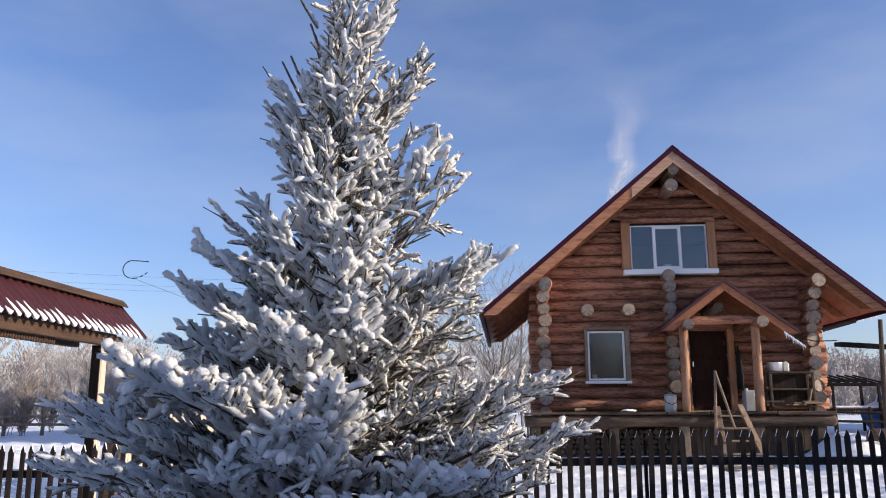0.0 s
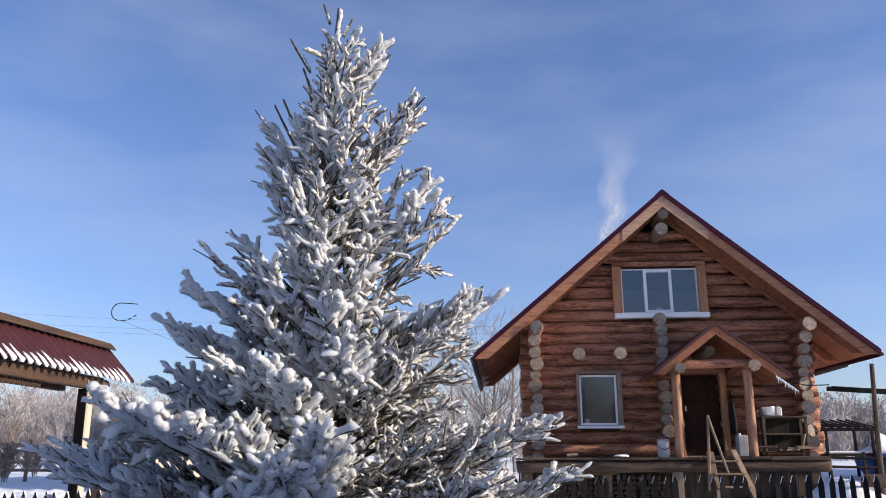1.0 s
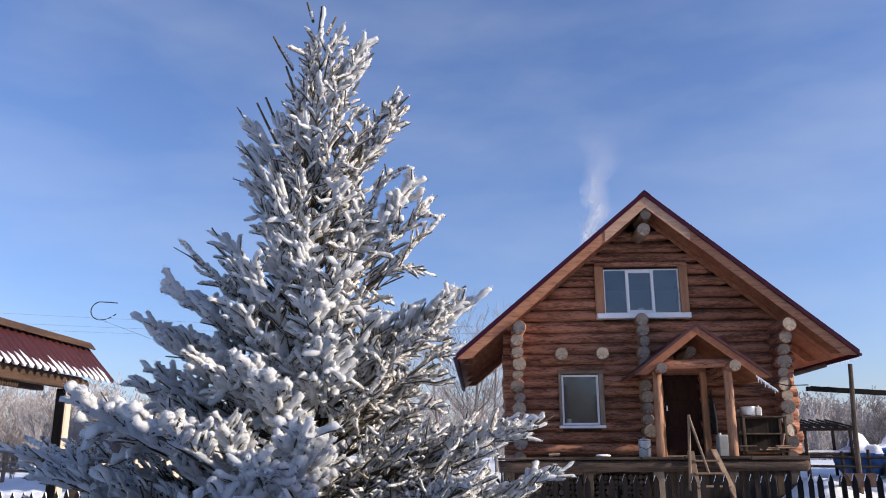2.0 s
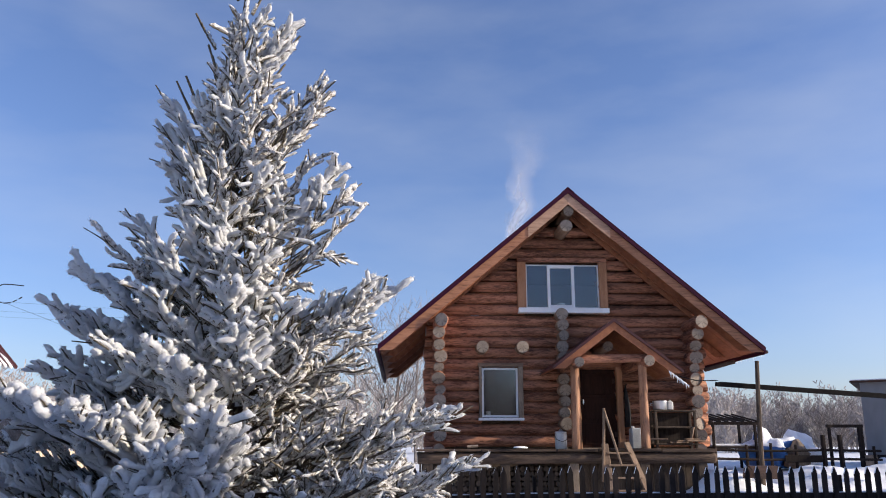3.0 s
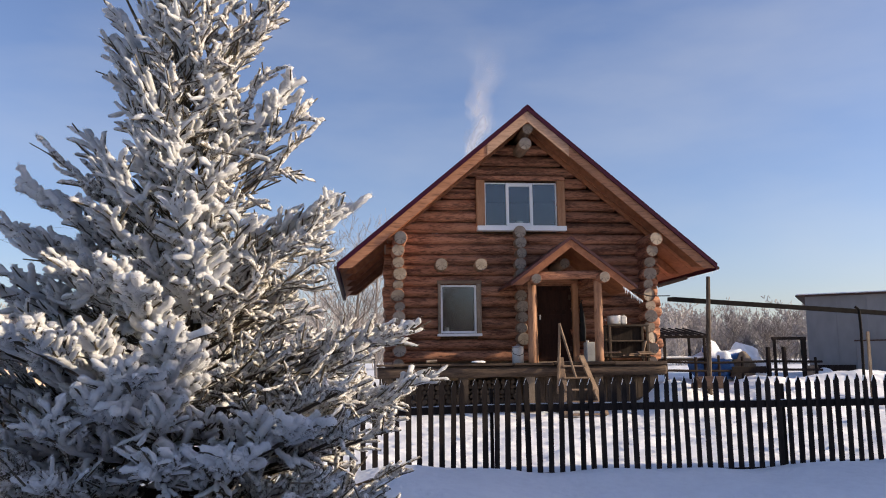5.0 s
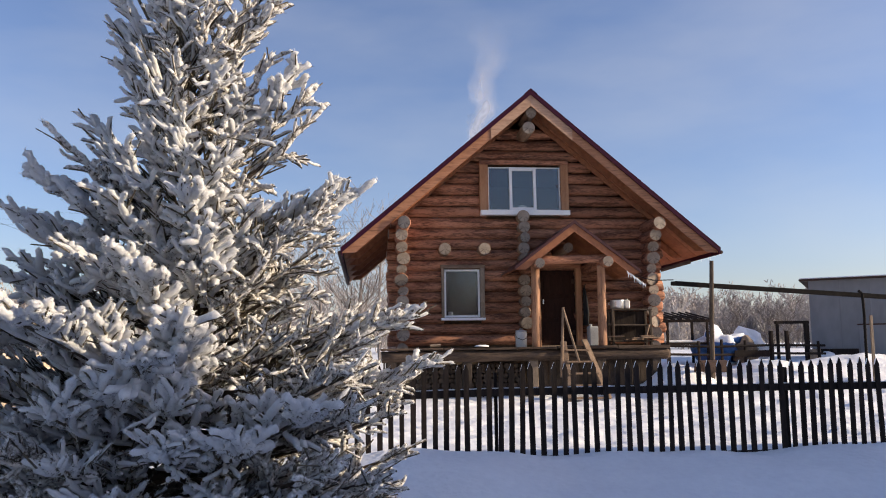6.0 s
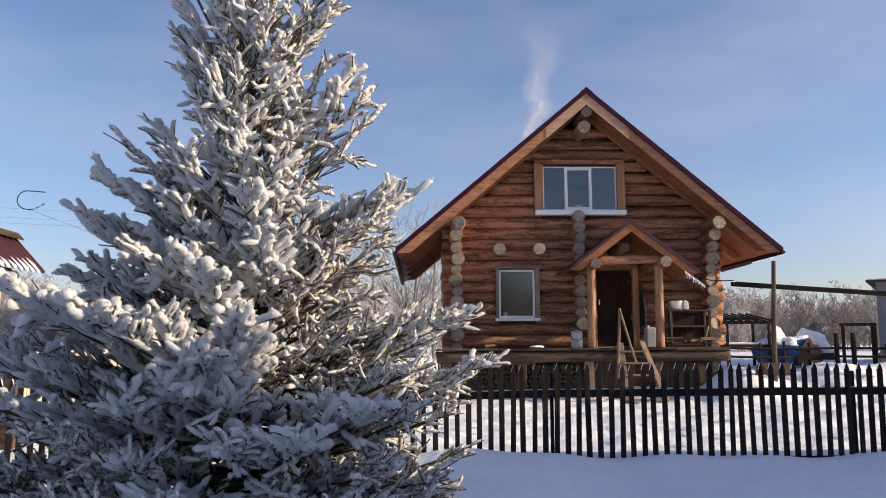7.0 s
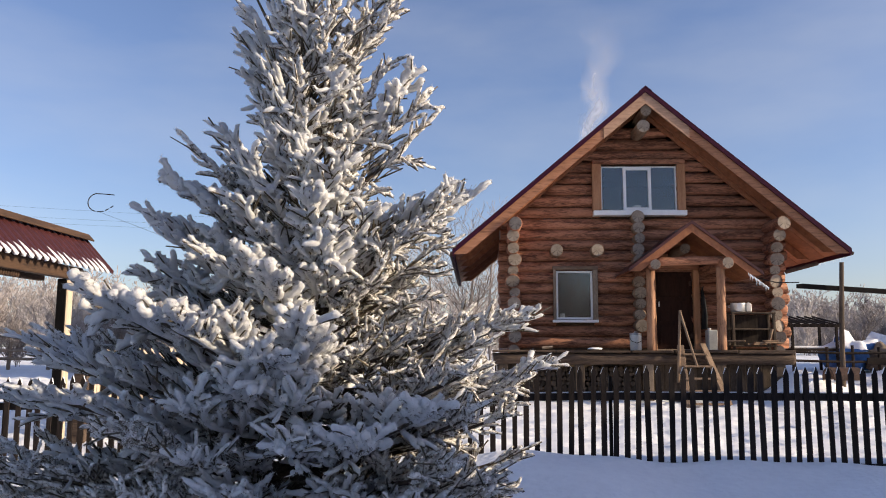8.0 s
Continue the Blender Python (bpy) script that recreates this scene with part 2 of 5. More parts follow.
# ---------------- mesh helpers ----------------
class Geo:
    """Collects vertices, faces and material slots of one mesh."""

    def __init__(self):
        self.v, self.f, self.m = [], [], []

    def add(self, verts, faces, slot=0):
        k = len(self.v)
        self.v += [tuple(p) for p in verts]
        self.f += [tuple(i + k for i in face) for face in faces]
        self.m += [slot] * len(faces)
        return self

    def box(self, x0, x1, y0, y1, z0, z1, bevel=0.008, slot=0, m=None):
        """A box with chamfered edges."""
        lo, hi = (x0, y0, z0), (x1, y1, z1)
        c = min(bevel, 0.3 * min(h - a for a, h in zip(lo, hi)))
        verts, at = [], {}
        for sx in (0, 1):
            for sy in (0, 1):
                for sz in (0, 1):
                    s = (sx, sy, sz)
                    corner = [hi[i] if s[i] else lo[i] for i in range(3)]
                    for ax in range(3):
                        p = [corner[i] if i == ax else corner[i] + (-c if s[i] else c) for i in range(3)]
                        at[s, ax] = len(verts)
                        verts.append(Vector(p))
        faces = []
        for ax in range(3):
            u, w = (ax + 1) % 3, (ax + 2) % 3
            for side in (0, 1):
                ring = []
                for a, b in ((0, 0), (1, 0), (1, 1), (0, 1)):
                    s = [0, 0, 0]
                    s[ax], s[u], s[w] = side, a, b
                    ring.append(at[tuple(s), ax])
                faces.append(ring if side else ring[::-1])
            for a in (0, 1):
                for b in (0, 1):
                    s0, s1 = [0, 0, 0], [0, 0, 0]
                    s0[u] = s1[u] = a
                    s0[w] = s1[w] = b
                    s1[ax] = 1
                    s0, s1 = tuple(s0), tuple(s1)
                    q = [at[s0, u], at[s1, u], at[s1, w], at[s0, w]]
                    faces.append(q if a == b else q[::-1])
        for s in [(a, b, d) for a in (0, 1) for b in (0, 1) for d in (0, 1)]:
            q = [at[s, 0], at[s, 1], at[s, 2]]
            faces.append(q if sum(s) % 2 else q[::-1])
        if m is not None:
            verts = [m @ p for p in verts]
        return self.add(verts, faces, slot)

    def tube(self, path, radii, seg=8, slot=0, cap=0, jitter=0.0, rng=random, squash=1.0):
        """A tube along a path, closed at both ends; cap: the ends' slot."""
        path = [Vector(p) for p in path]
        verts, faces = [], []
        side = None
        for i, p in enumerate(path):
            d = (path[min(i + 1, len(path) - 1)] - path[max(i - 1, 0)]).normalized()
            if side is None:
                side = d.cross(Vector((0, 0, 1)) if abs(d.z) < 0.9 else Vector((1, 0, 0))).normalized()
            side = (side - d * side.dot(d)).normalized()
            up = d.cross(side)
            for k in range(seg):
                a = 2 * math.pi * k / seg
                r = radii[i] * (1 + rng.uniform(-jitter, jitter))
                verts.append(p + (side * math.cos(a) + up * math.sin(a) * squash) * r)
        for i in range(len(path) - 1):
            for k in range(seg):
                a, b = i * seg + k, i * seg + (k + 1) % seg
                faces.append((a, a + seg, b + seg, b))
        self.add(verts, faces, slot)
        k0 = len(self.v) - len(verts)
        last = k0 + (len(path) - 1) * seg
        self.f += [tuple(range(k0, k0 + seg)), tuple(range(last + seg - 1, last - 1, -1))]
        self.m += [cap, cap]
        return self

    def blob(self, c, r, seg=12, rings=7, rough=0.12, seed=0, slot=0, floor=None):
        """An uneven rounded heap or lump; r: three radii."""
        verts, faces = [], []
        c = Vector(c)
        for i in range(rings + 1):
            th = math.pi * i / rings
            for k in range(seg):
                a = 2 * math.pi * k / seg
                d = Vector((math.sin(th) * math.cos(a), math.sin(th) * math.sin(a), math.cos(th)))
                s = 1 + rough * 2 * noise.noise(d * 1.7 + Vector((seed * 3.1, seed * 1.7, seed)))
                p = c + Vector((d.x * r[0], d.y * r[1], d.z * r[2])) * s
                if floor is not None:
                    p.z = max(p.z, floor)
                verts.append(p)
        for i in range(rings):
            for k in range(seg):
                a, b = i * seg + k, i * seg + (k + 1) % seg
                faces.append((a, a + seg, b + seg, b))
        return self.add(verts, faces, slot)


def mesh_of(name, g, materials, smooth=False):
    me = bpy.data.meshes.new(name)
    me.from_pydata([tuple(p) for p in g.v], [], g.f)
    for m in (materials if isinstance(materials, (list, tuple)) else [materials]):
        me.materials.append(m)
    me.polygons.foreach_set("material_index", g.m)
    me.polygons.foreach_set("use_smooth", [smooth] * len(g.f))
    me.update()
    return me


def thing(name, at, label, category, group="", kind="", turn=0.0):
    """An Empty at the base of a thing, which parents its parts."""
    e = new(name)
    e.empty_display_size = 0.2
    e.matrix_basis = pose(*at, 0, 0, turn)
    return tagged(e, label, category, group, kind)


def part(name, g, material, parent=None, label="", at=(0, 0, 0), smooth=False):
    """One mesh object under a thing or a part, built in its parent's space round at."""
    ob = new(name, g if isinstance(g, bpy.types.Mesh) else mesh_of(name, g, material, smooth))
    ob.parent = parent
    ob.location = at
    return tagged(ob, label) if label else ob


def solo(name, g, material, label, category, group="", kind="", smooth=False, at=(0, 0, 0)):
    ob = new(name, mesh_of(name, g, material, smooth))
    ob.location = at
    return tagged(ob, label, category, group, kind)


def log_part(name, p0, p1, r, parent, material=M_LOG, r2=None, label="", seg=14, end=M_END, wave=0.035, origin=(0, 0, 0)):
    """A peeled log from p0 to p1, its own object with local x along its axis, with sawn ends."""
    p0, p1 = Vector(p0), Vector(p1)
    ln = (p1 - p0).length
    n = max(3, int(ln / 0.35))
    ph = random.random() * 50
    path, rad = [], []
    for i in range(n + 1):
        s = i / n
        path.append((ln * s, 0.012 * noise.noise(Vector((ln * s * 0.8, ph, 0))), 0.012 * noise.noise(Vector((ln * s * 0.8, ph, 9)))))
        rad.append((r + ((r2 or r) - r) * s) * (1 + wave * noise.noise(Vector((ln * s * 1.3, ph, 4)))))
    path = [(0.0, 0, 0)] + [(0.012, *path[0][1:])] + path[1:-1] + [(ln - 0.012, *path[-1][1:])] + [(ln, 0, 0)]
    rad = [rad[0] * 0.94] + rad + [rad[-1] * 0.94]
    g = Geo().tube(path, rad, seg, 0, 1, 0.012)
    ob = new(name, mesh_of(name, g, [material, end], True))
    for f in ob.data.polygons:
        if f.material_index == 1:
            f.use_smooth = False
    q = (p1 - p0).to_track_quat("X", "Z")
    ob.parent = parent
    ob.matrix_basis = Matrix.LocRotScale(p0, q, None)
    return tagged(ob, label) if label else ob


# ---------------- ground ----------------
def bump_at(x, y, cx, cy, sx, sy, h):
    return h * np.exp(-((x - cx) / sx) ** 2 - ((y - cy) / sy) ** 2)


def ground_z(x, y):
    """The snow's height: a drift before the fence, the yard rising to the house, a bank beside it, flat fields beyond."""
    x, y = np.asarray(x, float), np.asarray(y, float)
    z = np.interp(y, [-8, 4, 7.6, 9.2, 9.9, 11, 16, 20, 30], [0.0, 0.0, 0.15, 0.45, 0.36, 0.33, 0.45, 0.55, 0.9])
    z = z + bump_at(x, y, 1.3, 9.1, 1.1, 0.8, 0.05) - bump_at(x, y, 5.0, 9.2, 2.0, 0.8, 0.035)
    z = z + bump_at(x, y, 0.9, 8.2, 0.7, 0.55, 0.10) - bump_at(x, y, 2.6, 8.4, 0.9, 0.6, 0.05) + bump_at(x, y, 4.3, 8.3, 1.2, 0.5, 0.06) + bump_at(x, y, 2.2, 7.0, 1.5, 0.5, 0.05)
    near = np.exp(-((y - 9.2) / 0.7) ** 2)
    z = z + near * (0.035 * np.sin(x * 2.3 + 0.5) + 0.03 * np.sin(x * 1.05 + 2.0) + 0.02 * np.sin(x * 5.1))
    z = z - np.clip((-x - 1.0) / 5.0, 0, 1) * 0.15 * np.clip((14 - y) / 3, 0, 1) * np.clip((y - 5) / 3, 0, 1)
    yard = np.clip((y - 10.2) / 1.0, 0, 1) * np.clip((40 - y) / 10, 0, 1)
    z = z + yard * (0.02 * np.sin(x * 6.1 + 1.3 * np.sin(y * 3.0)) * np.sin(y * 5.3 + x) + 0.015 * np.sin(x * 11 + y * 7))
    prints = np.random.default_rng(3)
    for k in range(26):
        a, w = prints.uniform(0, 6.28), prints.uniform(5.0, 13.0)
        z = z + yard * 0.006 * np.sin(w * (x * math.cos(a) + y * math.sin(a)) + prints.uniform(0, 6.28))
    z = z + bump_at(x, y, 7.0, 17.9, 0.8, 0.8, 0.70) + bump_at(x, y, 9.2, 18.6, 1.4, 1.2, 0.62)
    z = z + bump_at(x, y, 12.0, 19.5, 2.2, 1.6, 0.68) + bump_at(x, y, 16, 20, 3.0, 2.5, 0.65)
    z = z + np.clip((y - 22) / 6, 0, 1) * np.clip((x - 8) / 3, 0, 1) * 0.18
    z = z + np.clip((-x - 7) / 4, 0, 1) * np.clip((y - 11) / 5, 0, 1) * np.clip((32 - y) / 8, 0, 1) * 0.25
    return z


def build_ground():
    out = np.array([1.5, 3.5, 6, 10, 16, 25, 40, 70, 130, 300, 800, 2500])
    gx = np.concatenate([-14 - out[::-1], np.arange(-14, 20.01, 0.16), 20 + out])
    gy = np.concatenate([-6 - out[::-1], np.arange(-6, 3, 0.6), np.arange(3, 24.01, 0.16), 24 + out])
    X, Y = np.meshgrid(gx, gy)
    Z = ground_z(X, Y)
    me = bpy.data.meshes.new("ground")
    nx, ny = len(gx), len(gy)
    v = np.stack([X, Y, Z], -1).reshape(-1, 3)
    i = (np.arange(ny - 1)[:, None] * nx + np.arange(nx - 1)[None]).reshape(-1)
    f = np.stack([i, i + 1, i + nx + 1, i + nx], -1)
    me.from_pydata(v.tolist(), [], f.tolist())
    me.materials.append(M_SNOW)
    me.polygons.foreach_set("use_smooth", [True] * len(f))
    tagged(new("ground", me), "white trampled snow with drifts before the fence", "snow", kind="structure")


build_ground()


def gz(x, y):
    return float(ground_z(x, y))


# ---------------- log house ----------------
HX, XL, XR = 4.0, 0.81, 7.10        # gable centre, corner axes
WY, BACK = 20.14, 27.6              # front wall axis, back wall axis
SLOPE, APEX = 0.848, 7.96
COURSE = [1.82 + 0.267 * i for i in range(12)] + [5.05 + 0.292 * i for i in range(8)]
OPEN = [(1.84, 2.82, 2.36, 3.62), (2.98, 4.92, 5.02, 6.24), (4.28, 5.23, 1.60, 3.58)]   # x0 x1 z0 z1


def build_house():
    house = thing("log_house", (0, 0, 0), "brown round-log house with a steep dark red roof and a porch", "house")
    # front wall: backing with real openings, then each log
    g = Geo()
    xs = sorted({XL, XR} | {o[0] for o in OPEN} | {o[1] for o in OPEN})
    for a, b in zip(xs, xs[1:]):
        top = min(APEX - 0.45 - SLOPE * abs(a - HX), APEX - 0.45 - SLOPE * abs(b - HX))
        z = 1.62
        for o in sorted((o for o in OPEN if o[0] <= a and o[1] >= b), key=lambda o: o[2]):
            if o[2] > z + 0.01:
                g.box(a, b, WY - 0.02, WY + 0.14, z, o[2], 0.002)
            z = o[3]
        g.box(a, b, WY - 0.02, WY + 0.14, z, max(top, z + 0.05), 0.002)
    front = part("wall", g, M_CHINK, house, "round pine log front wall")
    for i, z in enumerate(COURSE):
        hw = (APEX - 0.27 - z) / SLOPE
        x0, x1 = max(0.47 + 0.03 * math.sin(i * 2.1), HX - hw), min(7.50 + 0.03 * math.sin(i * 1.7), HX + hw)
        if x1 - x0 < 0.5:
            continue
        cuts = sorted((o[0], o[1]) for o in OPEN if o[2] < z + 0.04 and z - 0.03 < o[3])
        segs, a = [], x0
        for c0, c1 in cuts:
            segs.append((a, c0 + 0.02))
            a = c1 - 0.02
        segs.append((a, x1))
        for s0, s1 in segs:
            if s1 - s0 > 0.1:
                log_part("log", (s0, WY, z), (s1, WY, z), 0.145, front, M_LOG, 0.139)
    # side walls and back wall
    for x, nm in ((XL, "wall"), (XR, "wall")):
        side = part(nm, Geo().box(x - 0.06, x + 0.06, WY, BACK, 1.62, 4.55, 0.002), M_CHINK, house, "round log side wall")
        for i in range(11):
            z = COURSE[i] + 0.134
            y0 = 19.60 + 0.03 * math.sin(i * 3.3 + x)
            if i == 10:
                y0 = 19.02
            if i == 9:
                y0 = 19.20
            if i == 8:
                y0 = 19.45
            log_part("log", (x + 0.03 * math.sin(i * 1.9 + x), y0, z), (x, BACK + 0.35, z), 0.155 + 0.02 * math.sin(i * 2.7 + x), side, M_LOG)
        log_part("log", (x, 19.62, 1.62), (x, BACK + 0.35, 1.62), 0.15, side, M_LOG)
    gb = Geo().box(XL, XR, BACK, BACK + 0.2, 0.6, 4.6, 0.002)
    gb.add([(XL, BACK + 0.1, 4.6), (XR, BACK + 0.1, 4.6), (HX, BACK + 0.1, 7.3)], [(0, 1, 2)])
    part("wall", gb, M_LOG, house, "back wall")
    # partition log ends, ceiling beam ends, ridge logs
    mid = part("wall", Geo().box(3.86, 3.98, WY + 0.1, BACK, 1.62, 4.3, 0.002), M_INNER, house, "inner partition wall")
    for i in range(1, 12):
        z = COURSE[i] + 0.134
        log_part("log_end", (3.88 + 0.02 * math.sin(i * 2.2), 19.72 - 0.02 * (i > 8), z), (3.9, WY + 0.3, z), 0.145 + 0.012 * math.sin(i * 1.9), mid, M_LOGG)
    for x in (1.87, 2.86):
        log_part("beam_end", (x, 19.66, 4.06), (x, WY + 0.3, 4.06), 0.155, house, M_LOGG)
    log_part("ridge_log", (4.02, 19.20, 7.41), (4.02, BACK + 0.4, 7.41), 0.135, house, M_LOGG)
    log_part("ridge_log", (3.95, 19.20, 7.03), (3.95, BACK + 0.4, 7.03), 0.160, house, M_LOGG)
    # inner floors and added unseen walls, so that the windows look into closed rooms
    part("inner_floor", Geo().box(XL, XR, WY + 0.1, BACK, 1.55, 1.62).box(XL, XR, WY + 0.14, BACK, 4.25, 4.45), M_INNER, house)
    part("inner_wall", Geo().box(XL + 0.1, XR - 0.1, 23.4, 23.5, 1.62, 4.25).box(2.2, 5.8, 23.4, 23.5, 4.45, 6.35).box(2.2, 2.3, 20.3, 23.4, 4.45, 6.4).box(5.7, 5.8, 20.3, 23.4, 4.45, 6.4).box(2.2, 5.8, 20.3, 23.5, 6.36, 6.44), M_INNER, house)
    build_roof(house)
    for o in (OPEN[0],):
        build_window_low(house, *o)
    build_window_up(house, *OPEN[1])
    build_door(house, *OPEN[2])
    # plinth under the walls
    g = Geo().box(XL - 0.05, XR + 0.05, WY + 0.05, WY + 0.25, 0.35, 1.6).box(XL - 0.1, XL + 0.1, WY, BACK, 0.35, 1.55).box(XR - 0.1, XR + 0.1, WY, BACK, 0.35, 1.55)
    part("plinth", g, M_DIMWOOD, house, "dark board plinth")
    return house


def slope_board(g, sgn, u0, u1, y0, y1, d0, d1, apex=APEX, slope=SLOPE, cx=HX, level=False, slot=0):
    """A board along a roof slope: u along x from the ridge, d is the depth below the roof line (vertical)."""
    cut = (d1 - d0) / slope if level else 0.0
    zs = lambda u, d: apex - slope * u - d
    v = []
    for y in (y0, y1):
        for u, d in ((u0, d0), (u1, d0), (u1 - cut, d1), (u0, d1)):
            v.append((cx + sgn * u, y, zs(u, d)))
    f = [(0, 1, 2, 3), (7, 6, 5, 4), (0, 4, 5, 1), (1, 5, 6, 2), (2, 6, 7, 3), (3, 7, 4, 0)]
    g.add(v, f if sgn < 0 else [q[::-1] for q in f], slot)
    return g


def build_roof(house):
    y0, y1, E = 19.10, 28.4, 4.66
    for sgn in (-1, 1):
        g = slope_board(Geo(), sgn, 0.0, E, y0, y1, 0.0, 0.05)
        r = part("roof", g, M_ROOF, house, "dark red sheet metal roof slope")
        part("verge_trim", slope_board(Geo(), sgn, 0.0, E + 0.01, y0 - 0.035, y0 - 0.005, -0.02, 0.118), M_ROOFTRIM, r, "purple-red metal verge strip")
        for a, b, d in ((0.0, 1.02, 0.40), (1.025, E - 0.02, 0.385)):
            part("fascia_board", slope_board(Geo(), sgn, a, b, y0 + (0.0 if a == 0 else 0.014), y0 + 0.045, 0.120, d, level=a > 0), M_FASCIA if a == 0 else M_TRIM, r)
        # soffit boards run along the slope under the overhang, cut in courses
        n = 22
        for k in range(n):
            ya = y0 + 0.05 + k * (y1 - y0 - 0.05) / n
            yb = ya + (y1 - y0 - 0.05) / n - 0.008
            part("soffit_board", slope_board(Geo(), sgn, 0.05, E - 0.05, ya, yb, 0.06, 0.10 + 0.006 * (k % 2)), M_SOFFIT, r)
        part("gable_board", slope_board(Geo(), sgn, 0.02, 3.55, 19.93, 19.985, 0.115, 0.40, level=True), M_SOFFIT, r)
        for yy in (19.72, 21.3, 23.0, 24.7, 26.4, 28.1):
            part("rafter", slope_board(Geo(), sgn, 0.1, E - 0.12, yy - 0.05, yy + 0.05, 0.11, 0.34, level=True), M_SOFFIT, r)
        x = HX + sgn * E
        ze = APEX - SLOPE * E
        part("eave_board", Geo().box(min(x - sgn * 0.03, x), max(x - sgn * 0.03, x), y0, y1, ze - 0.16, ze - 0.02), M_ROOFTRIM, r)
        part("gutter", Geo().tube([(x + sgn * 0.04, y0 + 0.02, ze - 0.10), (x + sgn * 0.04, y1, ze - 0.13)], [0.045, 0.045], 8), M_IRON, r)
    part("ridge_cap", slope_board(slope_board(Geo(), -1, 0, 0.16, y0 - 0.04, y1, -0.035, -0.005), 1, 0, 0.16, y0 - 0.04, y1, -0.035, -0.005), M_ROOFTRIM, house)
    part("downpipe", Geo().tube([(7.40, 19.8, 3.53), (8.17, 19.8, 3.74)], [0.05, 0.05], 8), M_IRON, house, "dark drain pipe under the eave")
    rng = random.Random(4)
    for k in range(26):
        y = 19.15 + k * 0.09 + rng.uniform(-0.03, 0.03)
        L = rng.uniform(0.03, 0.11)
        x, z = HX + E + 0.04, APEX - SLOPE * E - 0.13
        part("icicle", Geo().tube([(x, y, z), (x, y, z - L)], [0.009, 0.001], 5), M_ICE, house)


def pane(x0, x1, y, z0, z1):
    return Geo().box(x0, x1, y - 0.004, y + 0.004, z0, z1, 0.0005)


def frame_bars(g, x0, x1, y0, y1, z0, z1, w):
    g.box(x0, x0 + w, y0, y1, z0, z1).box(x1 - w, x1, y0, y1, z0, z1)
    return g.box(x0 + w, x1 - w, y0 + 0.003, y1 - 0.003, z0, z0 + w).box(x0 + w, x1 - w, y0 + 0.003, y1 - 0.003, z1 - w, z1)


def build_window_low(house, x0, x1, z0, z1):
    yf = 19.98
    w = part("window", frame_bars(Geo(), x0 + 0.03, x1 - 0.05, yf + 0.02, yf + 0.09, z0 + 0.02, z1 - 0.04, 0.05), M_PVC, house, "white plastic window")
    p = part("pane", pane(x0 + 0.08, x1 - 0.10, yf + 0.05, z0 + 0.07, z1 - 0.09), M_GLASS, w, "glass pane reflecting bare trees")
    p.visible_shadow = False
    part("casing", Geo().box(x1 - 0.05, x1 + 0.07, yf - 0.05, yf + 0.03, z0 - 0.02, z1 + 0.02), M_GREYWOOD, w)
    part("casing", Geo().box(x0 - 0.04, x0 + 0.03, yf - 0.05, yf + 0.03, z0 - 0.02, z1 + 0.02), M_GREYWOOD, w)
    part("casing", Geo().box(x0 - 0.06, x1 + 0.08, yf - 0.06, yf + 0.03, z1 - 0.02, z1 + 0.07), M_LOGG, w)
    part("sill", Geo().box(x0 - 0.06, x1 + 0.07, yf - 0.12, yf + 0.06, z0 - 0.06, z0 + 0.005), M_PVC, w, "white window sill")
    part("jar", Geo().tube([(x0 + 0.2, yf + 0.2, z0 + 0.07), (x0 + 0.2, yf + 0.2, z0 + 0.17)], [0.06, 0.06], 10), M_ENAMEL, w, "small white jar behind the glass")


def build_window_up(house, x0, x1, z0, z1):
    yf = 19.98
    g = Geo().box(x0 + 0.04, x1 - 0.02, yf + 0.03, yf + 0.09, z0 + 0.06, z0 + 0.09).box(x0 + 0.04, x1 - 0.02, yf + 0.03, yf + 0.09, z1 - 0.06, z1 - 0.03)
    g.box(x0 + 0.04, x0 + 0.075, yf + 0.03, yf + 0.09, z0 + 0.09, z1 - 0.06).box(x1 - 0.055, x1 - 0.02, yf + 0.03, yf + 0.09, z0 + 0.09, z1 - 0.06)
    w = part("window", g, M_PVC, house, "white three-part plastic window")
    m0, m1 = 3.575, 4.27
    part("sash", frame_bars(Geo(), m0, m1, yf + 0.01, yf + 0.085, z0 + 0.07, z1 - 0.05, 0.075), M_PVC, w, "white opening sash")
    for a, b, zo in ((x0 + 0.075, m0, 0.09), (m0 + 0.075, m1 - 0.075, 0.145), (m1, x1 - 0.055, 0.09)):
        p = part("pane", pane(a, b, yf + 0.055, z0 + zo, z1 - zo + 0.03), M_GLASS, w)
        p.visible_shadow = False
    part("casing", Geo().box(x0 - 0.18, x0 + 0.04, yf - 0.06, yf + 0.05, z0 + 0.05, z1 + 0.02), M_TRIMZ, w, "pale pine side board")
    part("casing", Geo().box(x1 - 0.02, x1 + 0.18, yf - 0.06, yf + 0.05, z0 + 0.05, z1 + 0.02), M_TRIMZ, w, "pale pine side board")
    part("casing", Geo().box(x0 - 0.18, x1 + 0.18, yf - 0.065, yf + 0.05, z1 + 0.025, z1 + 0.13), M_LOG, w)
    part("sill", Geo().box(x0 - 0.17, x1 + 0.18, yf - 0.16, yf + 0.06, z0 - 0.08, z0 + 0.045), M_PVC, w, "white window sill")
    part("flowerpot", Geo().tube([(3.95, yf + 0.24, z0 + 0.06), (3.95, yf + 0.24, z0 + 0.22)], [0.08, 0.11], 12), M_ENAMEL, w, "white pot behind the glass")
    part("inner_sill", Geo().box(x0, x1, yf + 0.1, yf + 0.4, z0 + 0.01, z0 + 0.05), M_PVC, w)


